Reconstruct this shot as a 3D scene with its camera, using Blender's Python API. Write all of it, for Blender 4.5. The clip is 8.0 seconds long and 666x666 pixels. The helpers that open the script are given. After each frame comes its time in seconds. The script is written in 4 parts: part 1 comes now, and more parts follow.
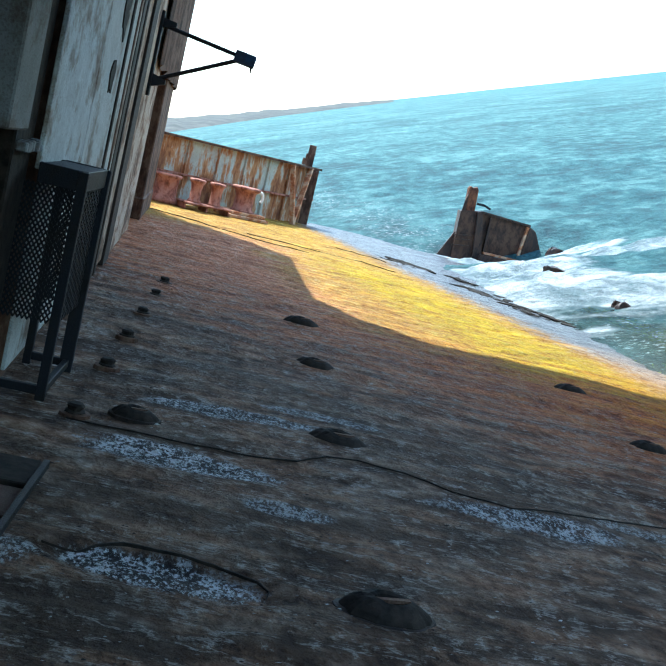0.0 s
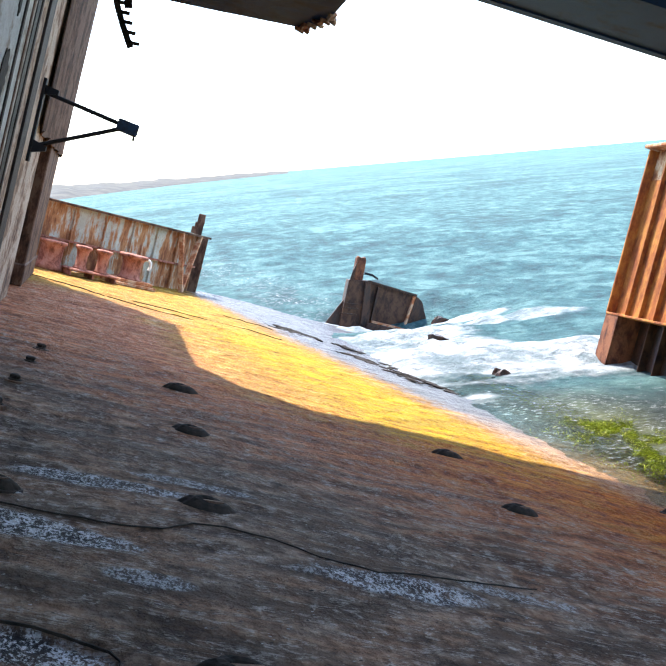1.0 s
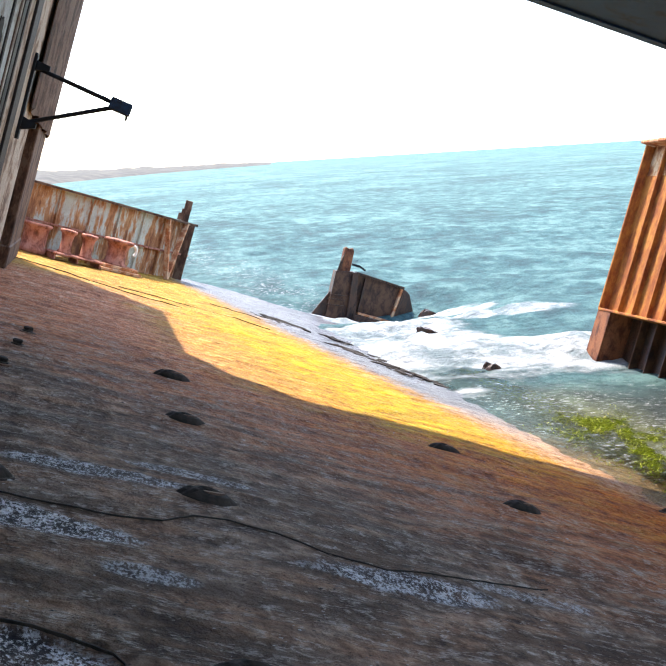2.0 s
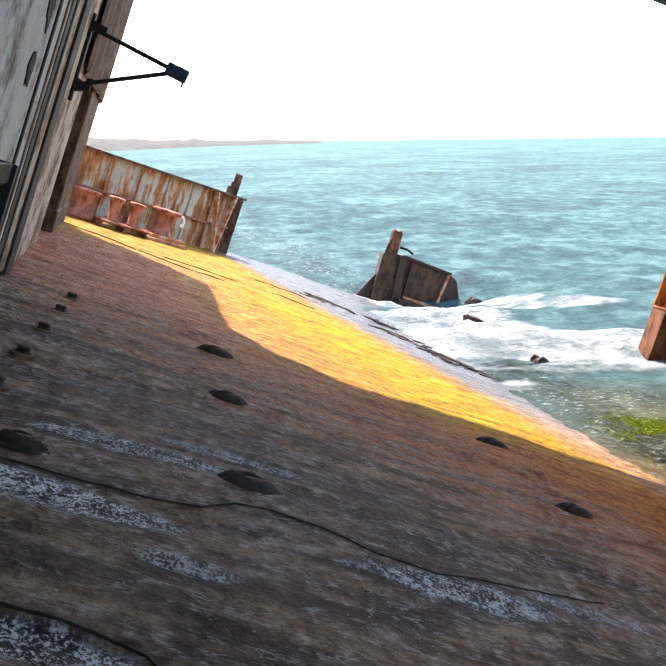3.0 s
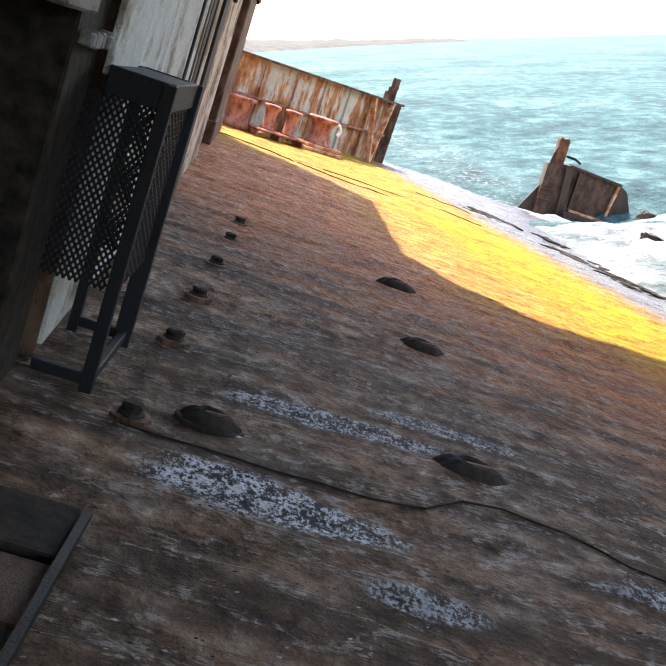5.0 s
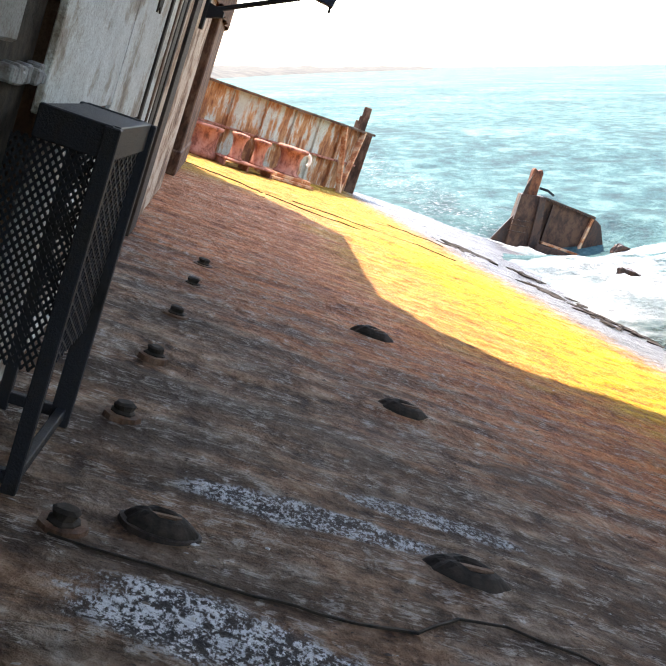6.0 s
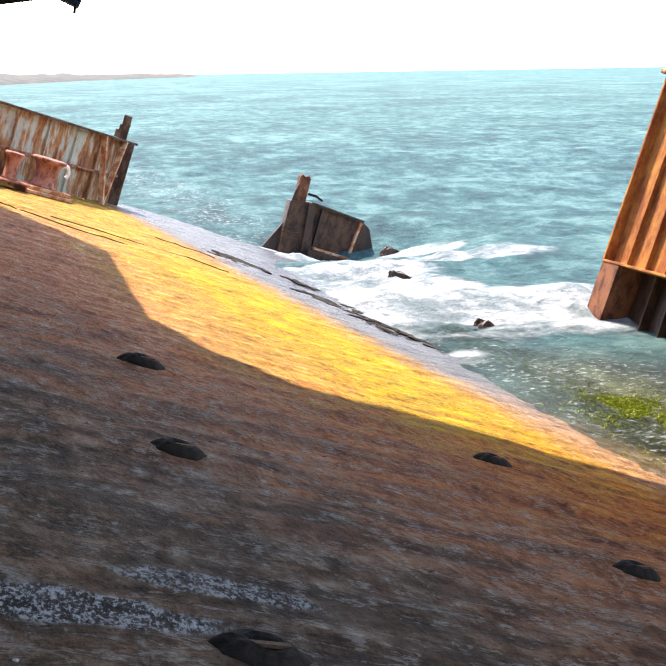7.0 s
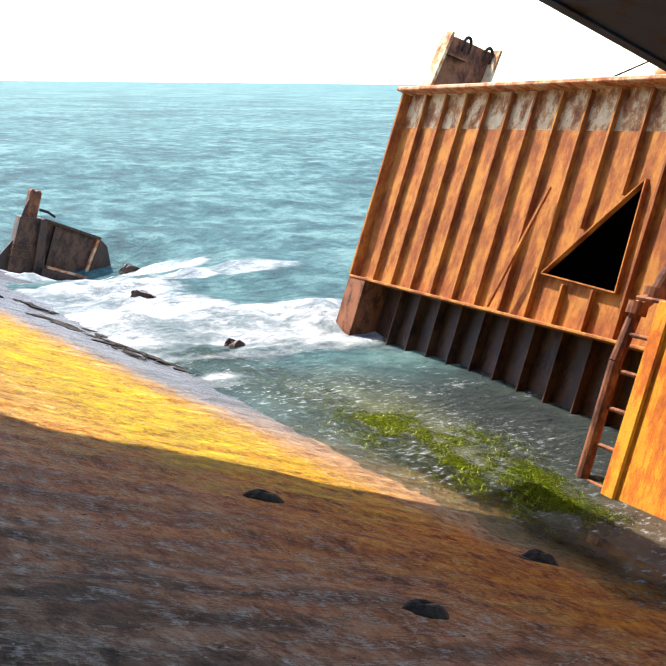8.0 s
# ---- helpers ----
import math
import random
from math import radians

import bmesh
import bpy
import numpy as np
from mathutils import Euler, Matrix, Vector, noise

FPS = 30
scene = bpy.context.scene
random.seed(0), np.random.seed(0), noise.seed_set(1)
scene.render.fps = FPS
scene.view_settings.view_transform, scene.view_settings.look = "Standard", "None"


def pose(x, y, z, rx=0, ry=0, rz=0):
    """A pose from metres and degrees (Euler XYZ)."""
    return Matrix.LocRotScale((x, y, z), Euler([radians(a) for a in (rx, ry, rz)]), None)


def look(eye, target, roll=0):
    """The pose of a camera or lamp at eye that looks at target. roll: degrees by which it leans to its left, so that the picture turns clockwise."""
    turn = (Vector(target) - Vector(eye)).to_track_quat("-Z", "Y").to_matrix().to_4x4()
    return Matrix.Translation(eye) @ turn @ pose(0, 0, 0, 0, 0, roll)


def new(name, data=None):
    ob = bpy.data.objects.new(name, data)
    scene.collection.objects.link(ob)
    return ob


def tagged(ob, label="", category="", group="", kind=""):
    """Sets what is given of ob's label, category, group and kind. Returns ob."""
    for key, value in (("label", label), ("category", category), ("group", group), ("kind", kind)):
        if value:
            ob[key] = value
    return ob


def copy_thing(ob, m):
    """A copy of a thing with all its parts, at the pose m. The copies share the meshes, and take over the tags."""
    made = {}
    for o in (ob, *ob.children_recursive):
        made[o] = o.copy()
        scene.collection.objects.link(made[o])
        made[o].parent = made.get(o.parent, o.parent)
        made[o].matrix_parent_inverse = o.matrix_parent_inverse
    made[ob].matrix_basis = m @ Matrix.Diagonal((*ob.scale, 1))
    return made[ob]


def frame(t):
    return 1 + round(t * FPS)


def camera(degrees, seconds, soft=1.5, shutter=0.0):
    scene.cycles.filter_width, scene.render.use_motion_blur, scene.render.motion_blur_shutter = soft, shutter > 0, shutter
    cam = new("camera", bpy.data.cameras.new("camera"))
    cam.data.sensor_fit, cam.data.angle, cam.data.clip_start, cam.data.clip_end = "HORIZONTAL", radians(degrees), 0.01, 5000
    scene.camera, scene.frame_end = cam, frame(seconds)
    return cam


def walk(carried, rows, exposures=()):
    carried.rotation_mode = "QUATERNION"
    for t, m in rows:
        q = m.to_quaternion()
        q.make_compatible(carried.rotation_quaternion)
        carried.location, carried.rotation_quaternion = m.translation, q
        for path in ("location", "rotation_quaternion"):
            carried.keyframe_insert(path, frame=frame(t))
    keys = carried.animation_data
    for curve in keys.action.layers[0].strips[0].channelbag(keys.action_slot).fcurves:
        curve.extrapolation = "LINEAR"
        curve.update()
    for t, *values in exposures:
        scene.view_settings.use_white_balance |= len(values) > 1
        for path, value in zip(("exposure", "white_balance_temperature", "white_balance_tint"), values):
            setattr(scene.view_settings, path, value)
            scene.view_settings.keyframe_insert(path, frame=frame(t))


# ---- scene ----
LENS = 36.16
cam = camera(LENS, 8.0, 1.5)
PATH = [
    (0, (0.000, 0.000, -0.002), (-0.026, 4.881, -1.087), -5.93),
    (0.5, (0.076, -0.003, 0.005), (0.114, 4.930, -0.809), -5.85),
    (1, (0.139, -0.059, -0.024), (0.658, 4.849, -0.827), -4.80),
    (1.5, (0.070, 0.046, -0.069), (0.647, 4.955, -0.823), -4.39),
    (1.7, (0.027, 0.105, -0.074), (0.630, 5.005, -0.865), -4.19),
    (2.8, (-0.024, 0.486, -0.139), (0.479, 5.379, -1.041), -0.59),
    (3, (-0.053, 0.530, -0.127), (0.365, 5.424, -1.057), -0.61),
    (3.5, (-0.161, 0.671, -0.110), (-0.092, 5.537, -1.256), -1.11),
    (4, (-0.240, 0.899, -0.128), (-0.165, 5.689, -1.559), -0.30),
    (4.5, (-0.289, 1.135, -0.101), (-0.310, 5.918, -1.557), -0.68),
    (4.7, (-0.359, 1.261, -0.085), (-0.576, 6.047, -1.514), -0.96),
    (5.8, (-0.457, 1.995, -0.044), (-0.756, 6.822, -1.312), -1.59),
    (6, (-0.469, 2.111, -0.041), (-0.579, 6.949, -1.300), -0.72),
    (6.5, (-0.441, 2.396, -0.064), (0.216, 7.191, -1.320), -0.56),
    (7, (-0.404, 2.646, -0.065), (0.567, 7.391, -1.307), -0.92),
    (7.5, (-0.405, 2.892, -0.069), (1.159, 7.488, -1.265), -0.08),
    (8, (-0.405, 3.188, -0.057), (1.775, 7.527, -1.247), 0.58),
]
EXPOSURE = [(0.0, 1.98, 5500, -4), (0.5, 2.2, 5900, 6), (1.0, 2.3, 6300, 12), (1.7, 2.3, 6600, 14), (3.0, 2.25, 7000, 16), (4.5, 2.4, 7300, 18), (5.2, 2.6, 7300, 17), (6.0, 2.7, 7300, 16), (6.5, 2.45, 7200, 17), (7.0, 2.25, 7000, 16), (7.5, 2.1, 6900, 14), (8.0, 2.17, 6800, 13)]
walk(cam, [(t, look(eye, target, roll)) for t, eye, target, roll in PATH], EXPOSURE)

# ---------------------------------------------------------------- world, sun
SUN = Vector((-0.09, 0.57, 1.06)).normalized()
world = bpy.data.worlds.new("world")
scene.world = world
world.use_nodes = True
wn = world.node_tree.nodes
sky = wn.new("ShaderNodeTexSky")
sky.sky_type = "NISHITA"
sky.sun_disc = False
sky.sun_elevation = math.asin(SUN.z)
sky.sun_rotation = math.atan2(SUN.x, SUN.y)
sky.air_density, sky.dust_density, sky.ozone_density = 1.0, 1.0, 1.0
wn["Background"].inputs[1].default_value = 0.15
world.node_tree.links.new(sky.outputs[0], wn["Background"].inputs[0])
sun = new("sun", bpy.data.lights.new("sun", "SUN"))
sun.data.energy, sun.data.angle, sun.data.color = 2.8, radians(0.5), (1.0, 0.95, 0.86)
sun.matrix_world = look(SUN * 50, (0, 0, 0))

# ---------------------------------------------------------------- the wreck's own axes
# a: across the listing deck (downhill), b: along the ship, c: square to the deck
SHIP = Matrix(((0.94086, -0.06194, 0.33309, -0.4996), (0.04706, 0.99751, 0.05258, -0.0789), (-0.33552, -0.0338, 0.94143, -1.4121), (0, 0, 0, 1)))
SEA = -3.68


def on_ship(a, b, c=0.0, rx=0, ry=0, rz=0):
    return SHIP @ pose(a, b, c, rx, ry, rz)


# ---------------------------------------------------------------- materials
def material(name):
    m = bpy.data.materials.new(name)
    m.use_nodes = True
    return m, m.node_tree.nodes, m.node_tree.links, m.node_tree.nodes["Principled BSDF"]


def noise_node(n, l, coord, scale, detail=6.0, rough=0.6, stretch=None):
    if stretch:
        mp = n.new("ShaderNodeMapping")
        mp.inputs["Scale"].default_value = stretch
        l.new(coord, mp.inputs[0])
        coord = mp.outputs[0]
    t = n.new("ShaderNodeTexNoise")
    t.inputs["Scale"].default_value, t.inputs["Detail"].default_value, t.inputs["Roughness"].default_value = scale, detail, rough
    l.new(coord, t.inputs["Vector"])
    return t.outputs[0]


def ramp(n, l, fac, stops):
    r = n.new("ShaderNodeValToRGB")
    el = r.color_ramp.elements
    while len(el) < len(stops):
        el.new(0.5)
    for e, (p, c) in zip(el, stops):
        e.position, e.color = p, (*c, 1) if len(c) == 3 else c
    l.new(fac, r.inputs[0])
    return r.outputs[0]


def mix(n, l, fac, a, b, kind="MIX"):
    x = n.new("ShaderNodeMix")
    x.data_type, x.blend_type = "RGBA", kind
    for sock, v in ((x.inputs[0], fac), (x.inputs[6], a), (x.inputs[7], b)):
        if isinstance(v, (int, float)):
            sock.default_value = v
        elif isinstance(v, tuple):
            sock.default_value = (*v, 1)
        else:
            l.new(v, sock)
    return x.outputs[2]


def calc(n, l, op, a, b=None, clamp=False):
    x = n.new("ShaderNodeMath")
    x.operation, x.use_clamp = op, clamp
    for sock, v in zip(x.inputs, (a, b)):
        if v is None:
            continue
        if isinstance(v, (int, float)):
            sock.default_value = v
        else:
            l.new(v, sock)
    return x.outputs[0]


def smooth(n, l, v, lo, hi):
    x = n.new("ShaderNodeMapRange")
    x.interpolation_type = "SMOOTHSTEP"
    x.inputs[1].default_value, x.inputs[2].default_value = lo, hi
    l.new(v, x.inputs[0])
    return x.outputs[0]


def bump(n, l, bsdf, height, strength=0.4, distance=0.02):
    b = n.new("ShaderNodeBump")
    b.inputs["Strength"].default_value, b.inputs["Distance"].default_value = strength, distance
    l.new(height, b.inputs["Height"])
    l.new(b.outputs[0], bsdf.inputs["Normal"])


def rusty(name, base, rust, deep, amount=0.5, scale=1.0, stretch=(3, 3, 0.6), rough=0.8, metal=0.0):
    """Steel with streaks of rust over old paint; the streaks run along the local z axis."""
    m, n, l, bsdf = material(name)
    co = n.new("ShaderNodeTexCoord").outputs["Object"]
    big = noise_node(n, l, co, 1.3 * scale, 5, 0.6, stretch)
    fine = noise_node(n, l, co, 7 * scale, 9, 0.75, stretch)
    grain = noise_node(n, l, co, 60 * scale, 4, 0.6)
    f = calc(n, l, "ADD", calc(n, l, "MULTIPLY", big, 0.65), calc(n, l, "MULTIPLY", fine, 0.35))
    th = 0.5 + (0.5 - amount) * 0.3
    c = ramp(n, l, f, [(th - 0.035, base), (th + 0.015, rust), (th + 0.1, deep)])
    shade = noise_node(n, l, co, 3.1 * scale, 6, 0.7)
    c = mix(n, l, 0.4, c, mix(n, l, smooth(n, l, shade, 0.35, 0.65), tuple(0.55 * v for v in rust), tuple(min(1.0, 1.5 * v) for v in base)), "SOFT_LIGHT")
    c = mix(n, l, calc(n, l, "MULTIPLY", smooth(n, l, grain, 0.45, 0.7), 0.5), c, deep)
    l.new(c, bsdf.inputs["Base Color"])
    bsdf.inputs["Roughness"].default_value, bsdf.inputs["Metallic"].default_value = rough, metal
    bsdf.inputs["Specular IOR Level"].default_value = 0.2
    bump(n, l, bsdf, calc(n, l, "ADD", fine, grain), 0.5, 0.01)
    return m


M_WALL = rusty("bleached_wall_paint", (0.54, 0.56, 0.55), (0.36, 0.33, 0.29), (0.14, 0.09, 0.06), 0.4, 1.6, (1.2, 0.55, 0.8))
M_GREY = rusty("grey_wall_paint", (0.27, 0.28, 0.29), (0.19, 0.17, 0.16), (0.07, 0.05, 0.04), 0.42, 1.6, (1.2, 0.55, 0.8))
M_BEIGE = rusty("flaking_beige_paint", (0.52, 0.44, 0.36), (0.3, 0.2, 0.14), (0.07, 0.045, 0.035), 0.46, 1.6, (1.2, 0.6, 0.8))
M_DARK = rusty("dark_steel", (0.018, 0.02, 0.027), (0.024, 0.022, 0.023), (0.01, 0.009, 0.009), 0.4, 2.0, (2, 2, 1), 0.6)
M_BLUE = rusty("dark_blue_steel", (0.03, 0.08, 0.17), (0.035, 0.07, 0.13), (0.03, 0.02, 0.018), 0.4, 2.0, (1, 1, 1), 0.55)
M_BROWN = rusty("brown_rusted_steel", (0.2, 0.13, 0.09), (0.13, 0.07, 0.045), (0.05, 0.03, 0.02), 0.5, 2.0, (2.0, 1.0, 0.8))
M_ORANGE = rusty("orange_rusted_steel", (0.46, 0.23, 0.06), (0.36, 0.152, 0.046), (0.22, 0.08, 0.032), 0.55, 2.6, (1.4, 1.4, 0.55))
M_WEB = rusty("dark_red_brown_rust", (0.3, 0.14, 0.07), (0.2, 0.085, 0.045), (0.075, 0.035, 0.025), 0.5, 2.2, (1.6, 1.6, 0.9))
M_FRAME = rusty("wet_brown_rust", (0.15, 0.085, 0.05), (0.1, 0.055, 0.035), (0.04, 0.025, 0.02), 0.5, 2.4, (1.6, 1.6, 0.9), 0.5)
M_TRUNK = rusty("bright_orange_rust", (0.72, 0.36, 0.04), (0.62, 0.2, 0.03), (0.34, 0.11, 0.03), 0.5, 1.6, (1.8, 1.8, 0.6))
M_UMBER = rusty("blackened_brown_steel", (0.075, 0.055, 0.045), (0.05, 0.036, 0.03), (0.02, 0.015, 0.013), 0.45, 2.0, (1.5, 0.8, 0.8), 0.7)
M_RAIL = rusty("pale_rusted_rail", (0.6, 0.42, 0.28), (0.5, 0.22, 0.1), (0.26, 0.1, 0.05), 0.5, 2.0, (2, 2, 2))
M_PALE = rusty("pale_patchy_paint", (0.66, 0.55, 0.37), (0.46, 0.25, 0.12), (0.2, 0.085, 0.045), 0.5, 2.6, (1.4, 1.4, 0.9))
M_PANEL = rusty("white_paint_with_rust_runs", (0.5, 0.53, 0.47), (0.46, 0.22, 0.1), (0.17, 0.07, 0.04), 0.49, 1.1, (2.0, 2.0, 0.5))
M_RED = rusty("red_oxide_bollard_paint", (0.46, 0.25, 0.19), (0.37, 0.17, 0.12), (0.16, 0.07, 0.05), 0.5, 3.0, (2, 2, 1))
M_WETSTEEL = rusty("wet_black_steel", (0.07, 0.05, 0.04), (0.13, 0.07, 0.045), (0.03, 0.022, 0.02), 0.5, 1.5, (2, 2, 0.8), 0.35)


def blot(n, l, a, b, ca, cb, ra, rb, rag, amount):
    """An irregular stain round (ca, cb): 1 inside, fading over a ragged edge."""
    u = calc(n, l, "DIVIDE", calc(n, l, "SUBTRACT", a, ca), ra)
    v = calc(n, l, "DIVIDE", calc(n, l, "SUBTRACT", b, cb), rb)
    d = calc(n, l, "ADD", calc(n, l, "MULTIPLY", u, u), calc(n, l, "MULTIPLY", v, v))
    d = calc(n, l, "ADD", d, calc(n, l, "MULTIPLY", calc(n, l, "SUBTRACT", rag, 0.5), 3.0))
    return calc(n, l, "MULTIPLY", calc(n, l, "SUBTRACT", 1.0, smooth(n, l, d, 0.5, 1.1)), amount)


def deck_material():
    """Weathered deck: grey-brown, streaked and salt stained uphill, orange rust downhill, yellower where the sun falls,
    green weed where the sea covers it.
    """
    m, n, l, bsdf = material("rusted_weathered_deck")
    co = n.new("ShaderNodeTexCoord").outputs["Object"]
    xyz = n.new("ShaderNodeSeparateXYZ")
    l.new(co, xyz.inputs[0])
    a, b = xyz.outputs[0], xyz.outputs[1]
    big = noise_node(n, l, co, 0.7, 4, 0.55, (0.7, 1.6, 1))
    mid = noise_node(n, l, co, 1.9, 7, 0.7, (0.8, 1.5, 1))
    wavy = noise_node(n, l, co, 1.7, 6, 0.62, (0.55, 1.7, 1))
    streak = noise_node(n, l, co, 3.2, 5, 0.6, (0.85, 1.3, 1))
    ridge = calc(n, l, "ABSOLUTE", calc(n, l, "SUBTRACT", noise_node(n, l, co, 2.4, 7, 0.66, (0.5, 1.7, 1)), 0.5))
    fine = noise_node(n, l, co, 10.0, 8, 0.68, (1.15, 0.9, 1))
    speck = noise_node(n, l, co, 48.0, 5, 0.75, (1.2, 0.8, 1))
    rough = calc(n, l, "ADD", calc(n, l, "MULTIPLY", streak, 0.5), calc(n, l, "MULTIPLY", fine, 0.5))
    grey = ramp(n, l, rough, [(0.39, (0.036, 0.02, 0.013)), (0.47, (0.15, 0.1, 0.068)), (0.55, (0.29, 0.21, 0.155)), (0.63, (0.56, 0.47, 0.39))])
    brown = ramp(n, l, rough, [(0.39, (0.04, 0.018, 0.009)), (0.5, (0.26, 0.14, 0.08)), (0.63, (0.5, 0.33, 0.22))])
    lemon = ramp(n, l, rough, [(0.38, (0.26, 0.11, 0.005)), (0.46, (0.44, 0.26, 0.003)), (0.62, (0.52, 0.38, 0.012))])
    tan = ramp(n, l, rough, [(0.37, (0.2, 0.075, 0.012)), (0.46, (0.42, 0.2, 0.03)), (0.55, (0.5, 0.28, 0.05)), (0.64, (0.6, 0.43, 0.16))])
    ember = ramp(n, l, rough, [(0.4, (0.17, 0.034, 0.005)), (0.48, (0.48, 0.125, 0.01)), (0.6, (0.66, 0.25, 0.025))])
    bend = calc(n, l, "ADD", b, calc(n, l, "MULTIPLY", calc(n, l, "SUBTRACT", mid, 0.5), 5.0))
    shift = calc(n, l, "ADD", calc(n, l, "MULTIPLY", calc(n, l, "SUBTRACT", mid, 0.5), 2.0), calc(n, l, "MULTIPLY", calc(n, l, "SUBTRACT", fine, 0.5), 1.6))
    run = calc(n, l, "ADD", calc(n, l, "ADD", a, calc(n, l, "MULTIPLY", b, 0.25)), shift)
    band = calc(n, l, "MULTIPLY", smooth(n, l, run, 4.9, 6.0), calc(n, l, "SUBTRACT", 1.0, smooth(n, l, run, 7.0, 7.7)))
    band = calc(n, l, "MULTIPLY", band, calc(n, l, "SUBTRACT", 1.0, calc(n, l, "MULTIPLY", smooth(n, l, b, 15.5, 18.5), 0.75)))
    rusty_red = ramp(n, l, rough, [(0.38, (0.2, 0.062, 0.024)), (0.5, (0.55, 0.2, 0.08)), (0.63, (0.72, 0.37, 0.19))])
    # sunlight partly put into the colour: yellow in the lit strip, redder in shade
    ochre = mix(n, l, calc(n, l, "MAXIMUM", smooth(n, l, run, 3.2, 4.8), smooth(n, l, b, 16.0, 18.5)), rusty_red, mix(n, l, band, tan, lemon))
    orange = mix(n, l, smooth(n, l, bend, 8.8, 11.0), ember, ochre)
    e = calc(n, l, "ADD", a, calc(n, l, "MULTIPLY", calc(n, l, "SUBTRACT", mid, 0.5), 2.2))
    e = calc(n, l, "ADD", e, calc(n, l, "MULTIPLY", calc(n, l, "SUBTRACT", big, 0.5), 2.0))
    far = calc(n, l, "ADD", calc(n, l, "MULTIPLY", e, 0.75), calc(n, l, "MULTIPLY", calc(n, l, "SUBTRACT", b, 9.0), 0.8))
    c = mix(n, l, calc(n, l, "MULTIPLY", smooth(n, l, mid, 0.4, 0.6), 0.85), grey, brown)
    c = mix(n, l, calc(n, l, "MULTIPLY", smooth(n, l, far, -1.4, 1.2), calc(n, l, "SUBTRACT", 1.0, calc(n, l, "MULTIPLY", smooth(n, l, rough, 0.5, 0.56), 0.35))), c, rusty_red)
    # painted shade: orange held back where the house shades the deck
    sunlit_side = calc(n, l, "MAXIMUM", smooth(n, l, e, 0.0, 1.3), smooth(n, l, b, 16.0, 18.5))
    c = mix(n, l, calc(n, l, "MULTIPLY", smooth(n, l, far, 0.6, 3.0), sunlit_side), c, orange)
    # dark wavy bands that fade towards the orange side
    c = mix(n, l, calc(n, l, "MULTIPLY", calc(n, l, "SUBTRACT", 1.0, smooth(n, l, wavy, 0.4, 0.55)), calc(n, l, "SUBTRACT", 0.75, calc(n, l, "MULTIPLY", smooth(n, l, far, -1.0, 3.0), 0.6))), c, (0.05, 0.03, 0.02))
    # thin raised lines of scale, pale with a black border
    line = calc(n, l, "MULTIPLY", calc(n, l, "SUBTRACT", 1.0, smooth(n, l, ridge, 0.0, 0.022)), smooth(n, l, fine, 0.42, 0.56))
    c = mix(n, l, calc(n, l, "MULTIPLY", line, calc(n, l, "SUBTRACT", 0.75, calc(n, l, "MULTIPLY", smooth(n, l, far, 1.0, 3.0), 0.6))), c, (0.5, 0.44, 0.39))
    c = mix(n, l, calc(n, l, "MULTIPLY", calc(n, l, "MULTIPLY", smooth(n, l, ridge, 0.015, 0.03), calc(n, l, "SUBTRACT", 1.0, smooth(n, l, ridge, 0.03, 0.055))), 0.55), c, (0.03, 0.018, 0.012))
    # salt crust
    salt = None
    for ca, cb, ra, rb, k in ((-0.05, 4.72, 0.6, 0.2, 1.0), (0.03, 3.42, 0.38, 0.17, 1.0), (0.2, 5.72, 0.5, 0.13, 0.8), (0.75, 6.05, 0.45, 0.1, 0.6), (1.75, 4.85, 0.5, 0.17, 0.75), (0.5, 4.3, 0.2, 0.1, 0.6), (-0.55, 3.3, 0.2, 0.12, 0.7), (2.6, 5.1, 0.4, 0.12, 0.5)):
        one = blot(n, l, a, b, ca, cb, ra, rb, mid, k)
        salt = one if salt is None else calc(n, l, "MAXIMUM", salt, one)
    crust = calc(n, l, "MULTIPLY", salt, smooth(n, l, calc(n, l, "ADD", calc(n, l, "MULTIPLY", speck, 0.65), calc(n, l, "MULTIPLY", fine, 0.35)), 0.48, 0.545))
    c = mix(n, l, calc(n, l, "MULTIPLY", salt, 0.8), c, (0.03, 0.03, 0.033))
    c = mix(n, l, crust, c, (0.74, 0.75, 0.77))
    flecks = calc(n, l, "MULTIPLY", smooth(n, l, fine, 0.61, 0.68), calc(n, l, "SUBTRACT", 0.65, calc(n, l, "MULTIPLY", smooth(n, l, far, 0.5, 2.0), 0.55)), True)
    c = mix(n, l, flecks, c, (0.56, 0.5, 0.44))
    # wet band by the water, weed below it
    low = calc(n, l, "ADD", calc(n, l, "ADD", a, calc(n, l, "MULTIPLY", b, 0.25)), calc(n, l, "MULTIPLY", calc(n, l, "SUBTRACT", fine, 0.5), 1.6))
    wet = calc(n, l, "MULTIPLY", smooth(n, l, low, 7.3, 8.2), smooth(n, l, b, 8.0, 9.6))
    wetc = ramp(n, l, rough, [(0.4, (0.018, 0.017, 0.022)), (0.5, (0.05, 0.048, 0.056)), (0.6, (0.11, 0.105, 0.11))])
    silt = ramp(n, l, rough, [(0.4, (0.13, 0.06, 0.022)), (0.5, (0.33, 0.16, 0.055)), (0.6, (0.46, 0.27, 0.11))])
    c = mix(n, l, wet, c, mix(n, l, smooth(n, l, b, 10.5, 14.0), silt, wetc))
    weed = calc(n, l, "MULTIPLY", smooth(n, l, a, 6.7, 7.4), calc(n, l, "SUBTRACT", 1.0, smooth(n, l, a, 8.5, 8.9)))
